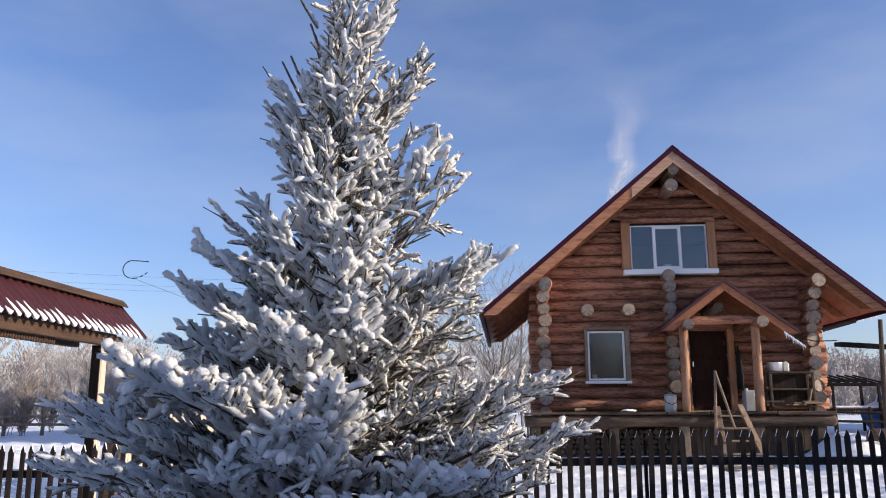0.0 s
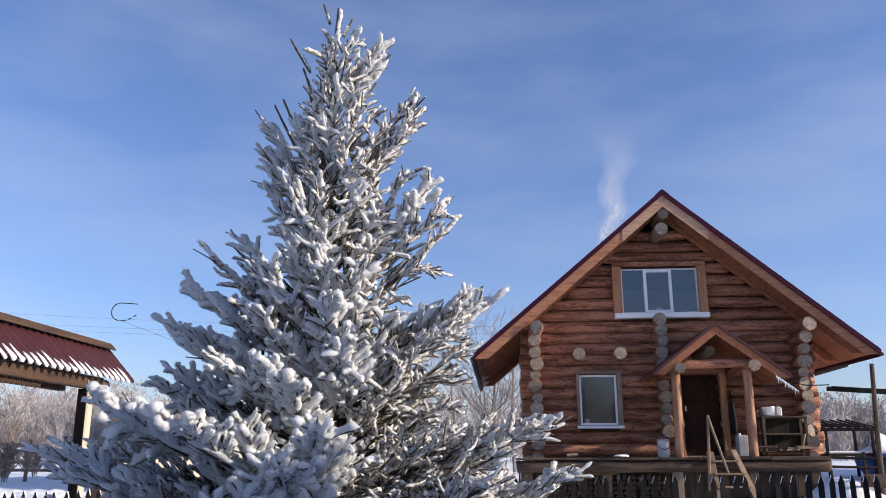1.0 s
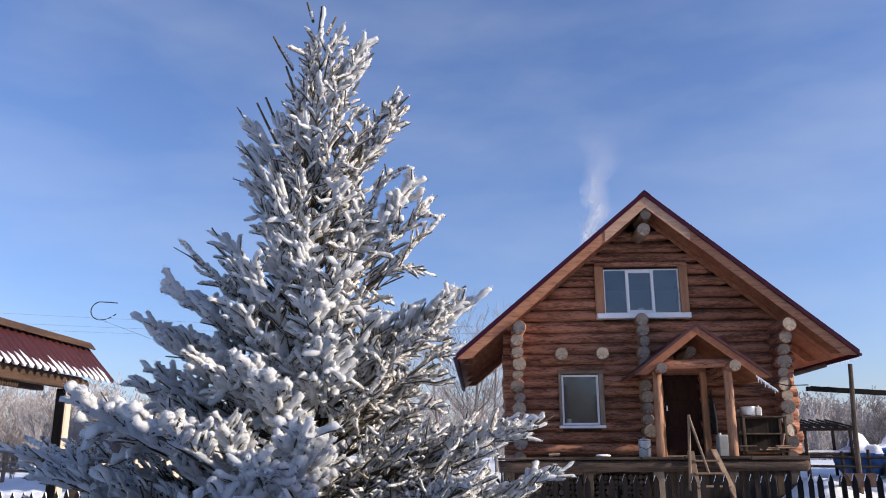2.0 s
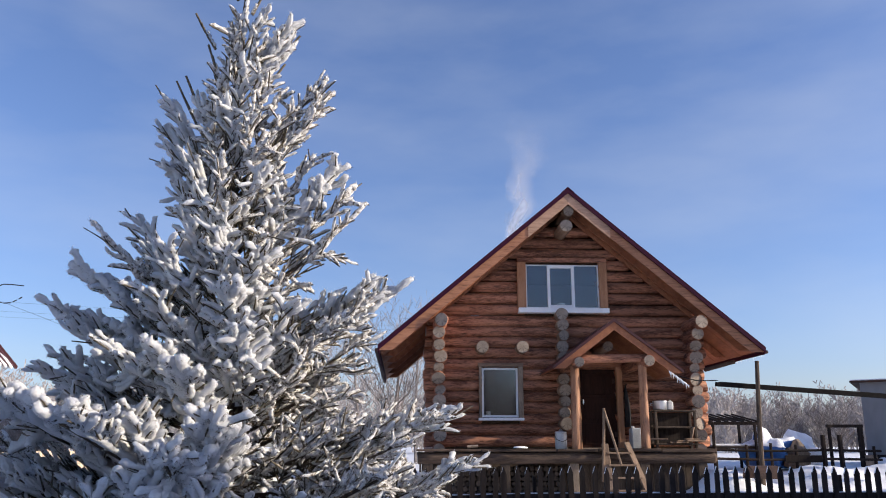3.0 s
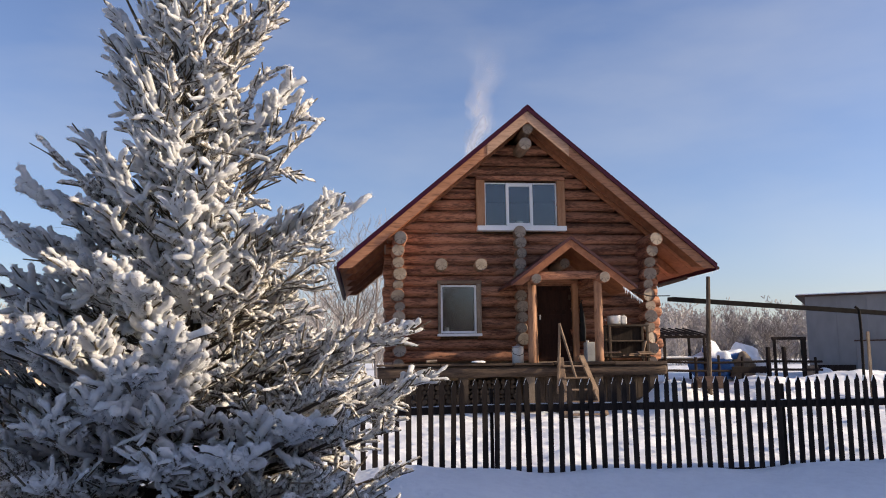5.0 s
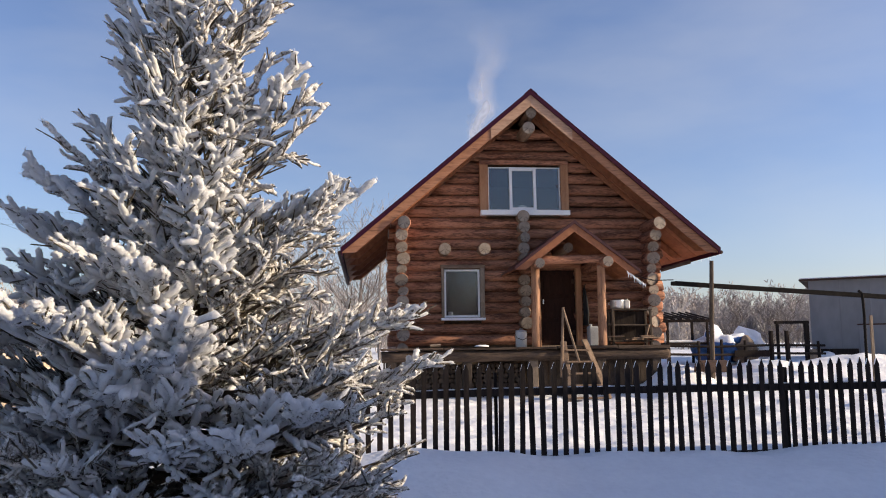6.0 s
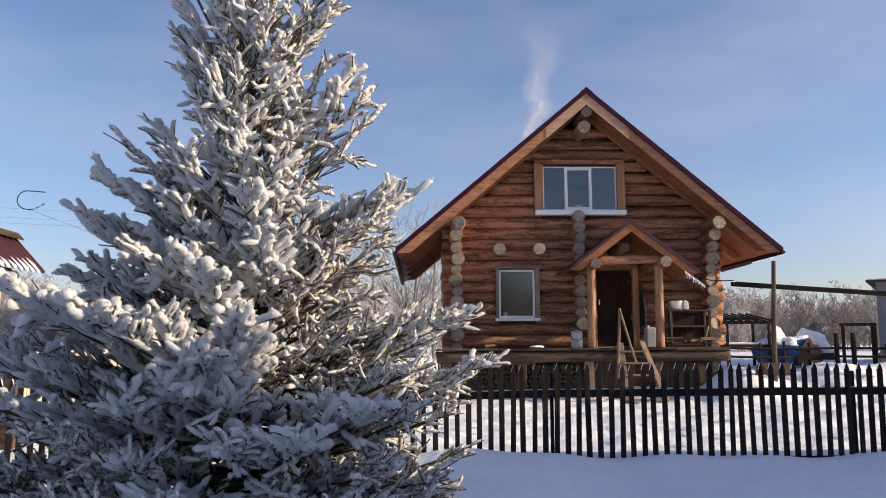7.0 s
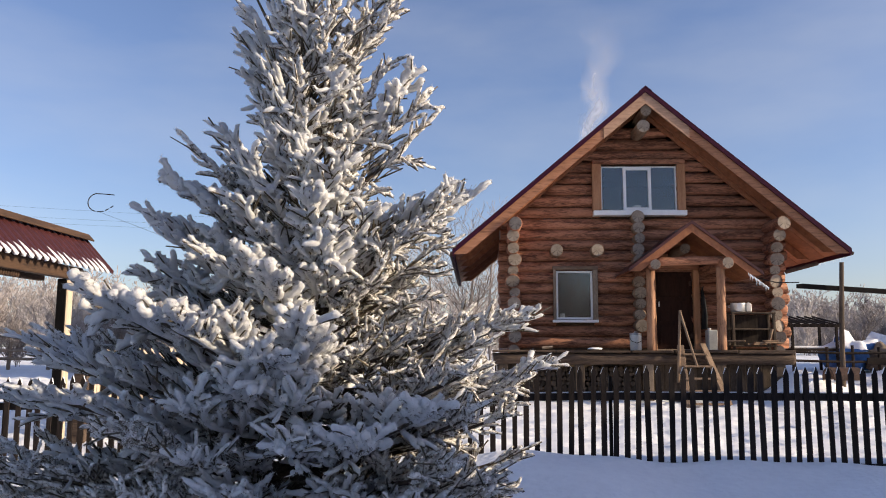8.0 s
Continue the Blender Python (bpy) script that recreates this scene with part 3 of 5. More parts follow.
def build_door(house, x0, x1, z0, z1):
    y = 20.06
    d = part("door", Geo().box(x0 + 0.02, x1 - 0.02, y, y + 0.06, z0 + 0.06, z1 - 0.03), M_DOOR, house, "dark brown closed door")
    for k in range(3):
        za = z0 + 0.14 + k * 0.60
        part("panel", Geo().box(x0 + 0.12, x1 - 0.12, y - 0.012, y + 0.01, za, za + 0.5), M_DOOR, d)
    part("handle", Geo().tube([(x0 + 0.10, y - 0.05, 2.70), (x0 + 0.10, y - 0.05, 2.82)], [0.016, 0.016], 8).tube([(x0 + 0.10, y, 2.76), (x0 + 0.10, y - 0.05, 2.76)], [0.012, 0.012], 6), M_STEEL, d, "small metal handle")
    for z in (1.98, 3.27):
        part("hinge", Geo().box(x1 - 0.10, x1 + 0.03, y - 0.02, y - 0.002, z - 0.06, z + 0.06), M_IRON, d)
    part("door_jamb", Geo().box(x1 - 0.02, x1 + 0.13, 19.93, 20.05, z0, z1 + 0.02), M_TRIMZ, house, "orange pine door jamb")
    part("door_jamb", Geo().box(x0 - 0.12, x0 + 0.02, 19.93, 20.05, z0, z1 + 0.02), M_TRIMZ, house)
    part("door_lintel", Geo().box(x0 - 0.12, x1 + 0.13, 19.92, 20.05, z1 + 0.022, z1 + 0.13), M_TRIM, house)
    part("threshold", Geo().box(x0, x1, 19.95, 20.2, z0, z0 + 0.06), M_GREYWOOD, house)


build_house()


# ---------------- porch ----------------
def build_porch():
    porch = thing("porch", (0, 0, 0), "timber porch with a small red gable roof on log posts", "porch")
    cx, ap, sl, y0 = 4.735, 4.52, 0.755, 18.1
    for sgn in (-1, 1):
        E = 1.42 if sgn < 0 else 1.53
        r = part("roof", slope_board(Geo(), sgn, 0, E, y0, 19.95, 0, 0.04, ap, sl, cx), M_ROOF, porch, "dark red metal porch roof")
        part("verge_trim", slope_board(Geo(), sgn, 0, E + 0.01, y0 - 0.03, y0 - 0.004, -0.015, 0.06, ap, sl, cx), M_ROOF, r)
        part("fascia_board", slope_board(Geo(), sgn, 0, E - 0.01, y0, y0 + 0.04, 0.062, 0.25, ap, sl, cx, True), M_SOFFIT, r, "red-brown fascia board")
        for k in range(6):
            ya = y0 + 0.045 + k * 0.31
            part("soffit_board", slope_board(Geo(), sgn, 0.03, E - 0.03, ya, ya + 0.30, 0.05, 0.085, ap, sl, cx), M_SOFFIT, r)
    for x, z, r in ((3.88, 3.53, 0.118), (5.47, 3.57, 0.13)):
        log_part("purlin", (x, 17.98, z), (x, 19.98, z), r, porch, M_LOG)
    log_part("tie_beam", (3.80, 18.32, 3.63), (5.58, 18.32, 3.66), 0.10, porch, M_LOG)
    log_part("king_log", (4.74, 18.75, 3.98), (4.74, 19.98, 3.98), 0.12, porch, M_LOGG)
    for x in (3.815, 5.375):
        log_part("post", (x, 18.32, 1.55), (x + 0.02, 18.32, 3.48), 0.102, porch, M_PORCH, 0.094)
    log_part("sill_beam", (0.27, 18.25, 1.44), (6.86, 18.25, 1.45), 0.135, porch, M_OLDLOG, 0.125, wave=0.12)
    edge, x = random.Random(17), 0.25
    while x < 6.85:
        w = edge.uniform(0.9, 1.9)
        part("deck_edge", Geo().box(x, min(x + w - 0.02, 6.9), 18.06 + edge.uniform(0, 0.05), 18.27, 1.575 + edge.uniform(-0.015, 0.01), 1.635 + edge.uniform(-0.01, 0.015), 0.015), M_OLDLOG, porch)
        x += w
    log_part("joist", (XR - 0.35, 18.2, 1.52), (XR - 0.3, 19.9, 1.52), 0.12, porch, M_LOGG)
    for k in range(11):
        ya = 18.28 + k * 0.152
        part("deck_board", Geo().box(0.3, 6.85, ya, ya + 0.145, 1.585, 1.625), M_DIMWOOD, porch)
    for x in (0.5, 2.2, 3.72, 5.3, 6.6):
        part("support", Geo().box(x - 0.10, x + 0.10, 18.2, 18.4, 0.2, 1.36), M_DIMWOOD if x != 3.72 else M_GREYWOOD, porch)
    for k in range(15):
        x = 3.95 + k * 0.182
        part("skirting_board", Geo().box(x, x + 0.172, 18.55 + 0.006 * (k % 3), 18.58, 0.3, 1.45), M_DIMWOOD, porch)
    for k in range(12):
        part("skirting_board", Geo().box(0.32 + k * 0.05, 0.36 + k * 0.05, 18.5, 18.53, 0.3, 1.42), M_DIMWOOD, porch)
    rng = random.Random(8)
    for k in range(16):
        x = 5.95 + k * 0.028
        z = ap - sl * (x - cx) - 0.25
        part("icicle", Geo().tube([(x, y0 + 0.01, z), (x, y0 + 0.01, z - rng.uniform(0.04, 0.15))], [0.016, 0.002], 5), M_ICE, porch)


M_PORCH = mat("peeled_pine_log", (0.19, 0.085, 0.045), (0.42, 0.225, 0.13), 0.7, (1.1, 11, 11), bump=0.5, rand=0.1, fleck=0.5)
build_porch()


def build_ladder():
    t = thing("porch_steps", (0, 0, 0), "steep wooden ladder steps with a thin pole handrail", "steps")
    yt, yb, zb = 18.05, 17.1, 0.40
    st = [((4.38, yt, 1.74), (4.28, yb, zb)), ((4.86, yt, 1.78), (5.16, yb, zb))]
    for a, b in st:
        a, b = Vector(a), Vector(b)
        q = (b - a).to_track_quat("X", "Y")
        m = Matrix.LocRotScale(a, q, None)
        part("stringer", Geo().box(0, (b - a).length, -0.025, 0.025, -0.07, 0.07, m=m), M_PALEGREY, t)
    for k in range(5):
        s = 0.14 + k * 0.19
        p = Vector(st[0][0]).lerp(st[0][1], s)
        q = Vector(st[1][0]).lerp(st[1][1], s)
        part("tread", Geo().box(p.x, q.x, p.y - 0.10, p.y + 0.10, p.z - 0.022, p.z + 0.018), M_PALEGREY, t)
    part("rail_post", Geo().tube([(4.24, 17.75, 0.95), (4.31, 17.7, 2.50)], [0.035, 0.03], 7), M_PALEGREY, t)
    part("rail_brace", Geo().tube([(4.31, 17.7, 2.47), (4.60, 17.55, 1.30)], [0.028, 0.026], 7), M_PALEGREY, t)


M_PALEGREY = mat("worn_pale_wood", (0.13, 0.085, 0.055), (0.29, 0.20, 0.135), 0.85, (9, 9, 3), bump=0.4, rand=0.15)
build_ladder()


def build_porch_things():
    can = thing("milk_can", (3.55, 18.75, 1.625), "white enamel bucket with a lid on the porch", "bucket")
    part("body", Geo().tube([(0, 0, 0), (0, 0, 0.02), (0, 0, 0.34), (0, 0, 0.36)], [0.125, 0.135, 0.14, 0.13], 16), M_ENAMEL, can, smooth=True)
    part("lid", Geo().tube([(0, 0, 0.362), (0, 0, 0.39), (0, 0, 0.41), (0, 0, 0.45)], [0.14, 0.14, 0.05, 0.03], 16), M_STEEL, can, "dull metal lid", smooth=True)
    part("handle", Geo().tube([(-0.14, -0.02, 0.3), (-0.12, -0.1, 0.22), (0, -0.16, 0.17), (0.12, -0.1, 0.22), (0.14, -0.02, 0.3)], [0.008] * 5, 6), M_IRON, can)
    rack = thing("shelf_rack", (6.25, 19.0, 1.625), "rough wooden shelf rack against the log wall", "shelf")
    for z, d in ((0.87, 0.22), (0.50, 0.2), (0.12, 0.28)):
        part("shelf", Geo().box(-0.50, 0.50, -d, d, z - 0.02, z + 0.015), M_DIMWOOD, rack)
    for x, y in ((-0.46, -0.18), (0.46, -0.18), (-0.46, 0.18), (0.46, 0.18)):
        part("leg", Geo().box(x - 0.03, x + 0.03, y - 0.03, y + 0.03, 0, 0.85), M_DIMWOOD, rack)
    # added dark sheet in place of the shade on the logs behind
    part("back_panel", Geo().box(-0.44, 0.44, 0.19, 0.21, 0.14, 0.84), M_DARKWOOD, rack, "dark sheet for the shade behind the shelves")
    part("brace", Geo().tube([(0.28, -0.22, 0.08), (0.40, -0.22, 0.5)], [0.035, 0.03], 6), M_PALEGREY, rack)
    pot = thing("cooking_pot", (5.96, 18.98, 2.512), "large aluminium cooking pot on the rack", "pot")
    part("body", Geo().tube([(0, 0, 0), (0, 0, 0.015), (0, 0, 0.2), (0, 0, 0.215)], [0.15, 0.165, 0.17, 0.175], 18), M_STEEL, pot, smooth=True)
    part("handle", Geo().tube([(-0.17, 0, 0.15), (-0.22, 0, 0.15), (-0.22, 0, 0.11), (-0.17, 0, 0.11)], [0.01] * 4, 6), M_STEEL, pot)
    part("handle", Geo().tube([(0.17, 0, 0.15), (0.22, 0, 0.15), (0.22, 0, 0.11), (0.17, 0, 0.11)], [0.01] * 4, 6), M_STEEL, pot)
    box = thing("plastic_canister", (6.18, 18.98, 2.512), "pale plastic canister beside the pot", "canister")
    part("body", Geo().box(-0.07, 0.07, -0.1, 0.1, 0, 0.21, 0.025), M_ENAMEL, box)
    part("cap", Geo().tube([(0.02, 0, 0.208), (0.02, 0, 0.24)], [0.025, 0.025], 8), M_ENAMEL, box)
    coat = thing("hanging_coat", (5.42, 19.86, 2.15), "black coat hanging on the log wall", "coat")
    part("cloth", Geo().tube([(0, 0, 0), (0.02, 0, 0.3), (0, 0, 0.65), (-0.02, 0, 0.9), (0, 0.03, 1.0)], [0.16, 0.15, 0.12, 0.07, 0.02], 10, jitter=0.12, squash=0.4), M_CLOTH, coat, smooth=True)
    part("peg", Geo().tube([(0, 0.1, 1.0), (0, -0.06, 1.02)], [0.015, 0.015], 6), M_IRON, coat)
    b2 = thing("white_canister", (5.30, 18.85, 1.625), "white canister standing by the porch post", "canister")
    part("body", Geo().box(-0.12, 0.12, -0.12, 0.12, 0, 0.48, 0.03), M_GREYPL, b2)
    part("cap", Geo().tube([(-0.05, 0, 0.478), (-0.05, 0, 0.52)], [0.035, 0.035], 10), M_ENAMEL, b2)
    rng = random.Random(5)
    for k in range(6):
        x = 5.75 + rng.uniform(0, 0.95)
        y = 18.75 + rng.uniform(-0.05, 0.25)
        g = Geo().box(-rng.uniform(0.12, 0.3), rng.uniform(0.1, 0.25), -0.05, 0.05, 0, 0.035, m=pose(0, 0, 0, 0, 0, rng.uniform(-25, 25)))
        solo("wood_offcut", g, M_PALEGREY, "short board offcut lying on the rack's low shelf", "board", "offcuts on the rack", at=(x, y, 1.625 + 0.137 + 0.036 * (k % 3)))
    solo("snow_patch", Geo().blob((0, 0, 0), (0.17, 0.10, 0.035), rough=0.25, seed=3, floor=-0.01), M_SNOWCAP, "thin patch of snow on the porch deck", "snow", at=(2.55, 18.35, 1.66), smooth=True)
    solo("split_log", Geo().tube([(-0.12, 0, 0), (0.12, 0, 0.02)], [0.035, 0.03], 7), M_GREYWOOD, "short piece of wood on the porch deck", "firewood", at=(1.5, 18.4, 1.68))
    # firewood under the porch
    pile = thing("firewood_stack", (1.0, 18.6, 0.5), "stack of split firewood under the porch", "firewood")
    rng = random.Random(12)
    z = 0.06
    for row in range(7):
        x = 0.05 + 0.05 * (row % 2)
        while x < 2.55:
            r = rng.uniform(0.045, 0.065)
            seg = rng.choice((5, 6, 8))
            g = Geo().tube([(0, 0, 0), (0, 0.42, 0)], [r, r * 0.95], seg, 0, 1, 0.1, rng)
            o = new("billet", mesh_of("billet", g, [M_IRONWOOD, M_DIMWOOD]))
            o.parent = pile
            o.location = (x + r, rng.uniform(-0.06, 0.06), z)
            x += 2 * r + 0.004
        z += 0.107


M_IRONWOOD = mat("firewood_bark", (0.06, 0.04, 0.03), (0.14, 0.10, 0.07), 0.95, (9, 9, 9), bump=0.6, rand=0.2)
build_porch_things()


# ---------------- picket fence ----------------
FY = 9.7


def fence_top(x):
    return float(np.interp(x, [-6.5, 0.5, 7], [1.27, 1.455, 1.46]))


def picket_mesh(w, h):
    g = Geo()
    t = 0.011
    prof = [(-w / 2, 0), (w / 2, 0), (w / 2, h - 0.075), (0.004, h), (-0.004, h), (-w / 2, h - 0.075)]
    n = len(prof)
    v = [(x, -t, z) for x, z in prof] + [(x, t, z) for x, z in prof]
    f = [tuple(range(n)), tuple(range(2 * n - 1, n - 1, -1))] + [(i, i + n, (i + 1) % n + n, (i + 1) % n) for i in range(n)]
    g.add(v, f)
    for i in (2, 3, 4):
        g.m[2 + i] = 1
    return mesh_of("picket", g, [M_DARKWOOD, M_SNOWCAP])


def build_fence():
    fence = thing("picket_fence", (0, FY, 0), "dark brown wooden picket fence standing in deep snow", "fence")
    rng = random.Random(21)
    kinds = [picket_mesh(w, 1.35) for w in (0.055, 0.060, 0.064)]
    x = -9.4
    while x < 10.5:
        top = fence_top(x) + rng.uniform(-0.014, 0.014)
        o = new("picket", rng.choice(kinds))
        o.parent = fence
        o.matrix_basis = pose(x, -0.045, top - 1.35, 0, rng.uniform(-1.1, 1.1), rng.uniform(-2, 2))
        x += 0.1300 + rng.uniform(-0.004, 0.004)
    for a, b in zip(np.arange(-9.5, 8.9, 3.66), np.arange(-9.5, 8.9, 3.66) + 3.66):
        a, b = float(a), float(b)
        za, zb = fence_top(a) - 0.385, fence_top(b) - 0.385
        for dz, nm in ((0, "rail"), (-0.80, "rail")):
            g = Geo()
            v = [(a, -0.03, za + dz), (a, 0.02, za + dz), (a, 0.02, za + dz + 0.085), (a, -0.03, za + dz + 0.085),
                 (b, -0.03, zb + dz), (b, 0.02, zb + dz), (b, 0.02, zb + dz + 0.085), (b, -0.03, zb + dz + 0.085)]
            g.add(v, [(0, 1, 2, 3), (7, 6, 5, 4), (0, 4, 5, 1), (1, 5, 6, 2), (2, 6, 7, 3), (3, 7, 4, 0)])
            part(nm, g, M_DARKWOOD, fence)
        n = 60
        path = [(a + (b - a) * i / n, -0.002, za + (zb - za) * i / n + 0.086) for i in range(n + 1)]
        part("rail_snow", Geo().tube(path, [0.014 + 0.010 * max(0, noise.noise(Vector((p[0] * 4, 0, 0)))) for p in path], 6, squash=0.8), M_SNOWCAP, fence, "thin snow along the rail", smooth=True)
    for k, x in enumerate((-9.5, -5.84, -2.18, 1.48, 5.14, 8.8)):
        part("post", Geo().box(x - 0.02, x + 0.02, 0.022, 0.07, -0.3, fence_top(x) - 0.10), M_DARKWOOD, fence)


build_fence()


# ---------------- roofed gate and side fence ----------------
def build_gate():
    g0 = thing("roofed_gate", (0, 0, 0), "timber gate with a small dark red corrugated roof", "gate")
    y0, y1 = 7.4, 12.1
    rx, rz, ex, ez = -6.16, 3.33, -5.66, 2.80
    for sgn in (1, -1):
        # corrugated sheet
        n = 6 * int((y1 - y0) / 0.17)
        v, f = [], []
        for i in range(n + 1):
            y = y0 + (y1 - y0) * i / n
            w = 0.020 if i % 6 < 3 else -0.020
            for s in (0.0, 1.0):
                for th in (0.0, -0.006):
                    v.append((rx + sgn * (0.02 + (ex - rx - 0.02) * s), y, rz + (ez - rz) * s + w + th))
        for i in range(n):
            a = i * 4
            f += [(a, a + 4, a + 6, a + 2), (a + 1, a + 3, a + 7, a + 5), (a + 2, a + 6, a + 7, a + 3)]
        part("roof_sheet", Geo().add(v, f), M_ROOF, g0, "dark red corrugated sheet")
        m = Matrix.LocRotScale((rx + sgn * 0.08, y0, rz - 0.03), Euler((0, sgn * math.atan2(rz - ez, ex - rx), 0)), None)
        part("ridge_board", Geo().box(-0.085, 0.06, 0, y1 - y0 + 0.03, 0.03, 0.055, m=m), M_RIDGE, g0, "worn brown ridge board")
    path = [(rx, y0 + (y1 - y0) * i / 60, rz + 0.045) for i in range(61)]
    part("ridge_snow", Geo().tube(path, [0.012 + 0.016 * max(0.0, noise.noise(Vector((p[1] * 3, 2, 0))) + 0.2) for p in path], 6, squash=0.7), M_SNOWCAP, g0, "thin snow along the ridge", smooth=True)
    # snow left in the lower ends of the corrugations
    rng = random.Random(31)
    n = int((y1 - y0 - 0.13) / 0.17)
    for i in range(n):
        y = y0 + (i + 4.0 / 6) * (y1 - y0) / int((y1 - y0) / 0.17)
        L = rng.uniform(0.10, 0.30)
        d = Vector((ex - rx, 0, ez - rz)).normalized()
        e = Vector((ex, y, ez)) + d * 0.02
        gs = Geo().tube([e - d * L, e - d * L * 0.5, e, e + Vector((0.0, 0, -0.02))], [0.010, 0.024, 0.032, 0.014], 7, jitter=0.3, rng=rng)
        part("snow_finger", gs, M_SNOWCAP, g0, smooth=True)
    for x in (-5.88, -6.44):
        part("beam", Geo().box(x - 0.06, x + 0.06, y0 + 0.1, y1 - 0.65, 2.62, 2.80), M_RIDGE, g0, "rough brown eave beam")
    log_part("purlin_end", (-5.88, y1 - 0.66, 2.72), (-5.88, y1 - 0.45, 2.72), 0.07, g0, M_OLDLOG)
    for y in (7.9, 11.28):
        part("post", Geo().box(-6.01, -5.87, y - 0.14, y + 0.02, 0.2, 2.62, 0.015), M_PALEWOOD, g0, "pale sawn gate post")
        # added near-black sheet that paints the post's front face as unlit
        part("post_board", Geo().box(-6.015, -5.885, y - 0.165, y - 0.142, 0.2, 2.62, 0.004), M_BLACKWOOD, g0, "thin near-black sheet for the post's unlit front face")
    gv = Geo()
    for i in range(46):
        y = y0 + 0.1 + i * 0.055
        gv.tube([(-5.94, y, 2.64), (-5.94, y, 2.56 - 0.015 * (i % 2))], [0.035, 0.022], 6)
    part("scalloped_trim", gv, M_RIDGE, g0, "scalloped wooden trim under the beam")
    side = thing("side_fence", (0, 0, 0), "pale upright board fence behind the gate", "fence")
    for k in range(34):
        y = 12.35 + k * 0.115
        part("board", Geo().box(-6.02, -5.995, y, y + 0.095, 0.2, 1.62 + 0.03 * math.sin(k * 2.4)), M_PALEWOOD, side)
    part("post", Geo().box(-6.13, -5.93, 11.98, 12.14, 0.2, 1.86), M_OLDLOG, side, "brown square fence post")
    part("rail", Geo().box(-5.99, -5.95, 12.2, 16.3, 1.30, 1.38), M_PALEWOOD, side)


M_RIDGE = mat("worn_brown_board", (0.030, 0.017, 0.011), (0.085, 0.047, 0.028), 0.85, (12, 1.2, 12), bump=0.4, rand=0.15)
build_gate()

# ---------------- poles, drain trough and yard things beside the house ----------------
def build_yard():
    t = thing("drain_trough", (0, 0, 0), "long dark sloping wooden trough carried by poles", "trough")
    a, b = Vector((6.85, 17.75, 3.03)), Vector((14.0, 17.75, 2.55))
    q = (b - a).to_track_quat("X", "Z")
    part("trough_board", Geo().box(0, (b - a).length, -0.05, 0.05, -0.045, 0.045, m=Matrix.LocRotScale(a, q, None)), M_BLACKWOOD, t)
    part("trough_board", Geo().box(0.1, (b - a).length, -0.02, 0.08, 0.047, 0.062, m=Matrix.LocRotScale(a, q, None)), M_BLACKWOOD, t)
    part("cable", Geo().tube([(6.3, 18.6, 3.28), (6.6, 18.2, 3.14), (6.9, 17.75, 3.11)], [0.012] * 3, 5), M_WIRE, t)
    part("pole", Geo().tube([(7.65, 17.6, 0.5), (7.68, 17.6, 2.0), (7.76, 17.6, 3.53)], [0.055, 0.052, 0.045], 9), M_DIMWOOD, t, "grey upright pole")
    part("pipe", Geo().tube([(11.30, 17.6, 0.4), (11.34, 17.6, 2.3), (11.33, 17.6, 2.76), (11.24, 17.6, 2.83)], [0.032] * 4, 8), M_BLACKWOOD, t, "thin dark standpipe")
    part("stake", Geo().box(11.47, 11.54, 17.62, 17.66, 0.4, 2.34, m=pose(0, 0, 0, 0, 0.4, 0)), M_GREYWOOD, t, "grey board stake")
    # upturned rusty drum at the pole
    d = thing("rusty_drum", (7.48, 17.2, 1.04), "rusty brown half drum lying by the pole", "drum")
    g = Geo()
    n = 14
    v = [(x, 0.3 * math.cos(math.pi * i / n) * r, 0.26 * math.sin(math.pi * i / n) * r) for r in (1, 0.9) for x in (-0.3, 0.3) for i in range(n + 1)]
    k = n + 1
    f = []
    for i in range(n):
        f += [(i, i + 1, i + 1 + k, i + k), (2 * k + i, 3 * k + i, 3 * k + i + 1, 2 * k + i + 1), (i, 2 * k + i, 2 * k + i + 1, i + 1), (k + i, k + i + 1, 3 * k + i + 1, 3 * k + i)]
    part("shell", g.add(v, f), M_IRON, d)
    for x in (-0.24, 0.24):
        part("leg", Geo().tube([(x, -0.25, 0.05), (x * 1.2, -0.3, -0.45)], [0.015, 0.015], 6), M_IRON, d)
    # grey metal shed
    s = thing("metal_shed", (16.0, 28.0, 1.0), "grey sheet-metal shed with a flat snowy roof", "shed", turn=-33)
    w = part("wall", Geo().box(0, 9, 0, 0.08, -0.6, 2.92), M_SHED, s)
    part("wall", Geo().box(0, 0.08, 0.08, 6, -0.6, 2.88), M_SHED, s)
    for k in range(9):
        part("seam", Geo().box(0.98 + k * 0.98, 1.02 + k * 0.98, -0.012, 0.0, -0.6, 2.88, 0.004), M_SHED, w)
    part("roof", Geo().box(-0.3, 9.4, -0.2, 5.6, 2.88, 2.94), M_IRON, s, "thin dark flat roof")
    part("roof_snow", Geo().box(-0.28, 9.4, -0.18, 5.5, 2.942, 2.98, 0.015), M_SNOWCAP, s, "thin snow layer on the roof")
    part("door", Geo().box(1.55, 2.75, -0.03, -0.013, 0.0, 1.26), M_SHED, s, "grey sheet door")
    part("door_bar", Geo().box(1.50, 2.8, -0.05, -0.032, 1.24, 1.29), M_IRON, s)
    part("kickboard", Geo().box(0.05, 1.5, -0.06, -0.02, -0.2, 0.42), M_DARKWOOD, s)
    # tarpaulin over a heap, with snow
    tp = thing("covered_heap", (12.35, 27.0, 1.0), "blue tarpaulin over a heap, half covered by snow", "tarpaulin")
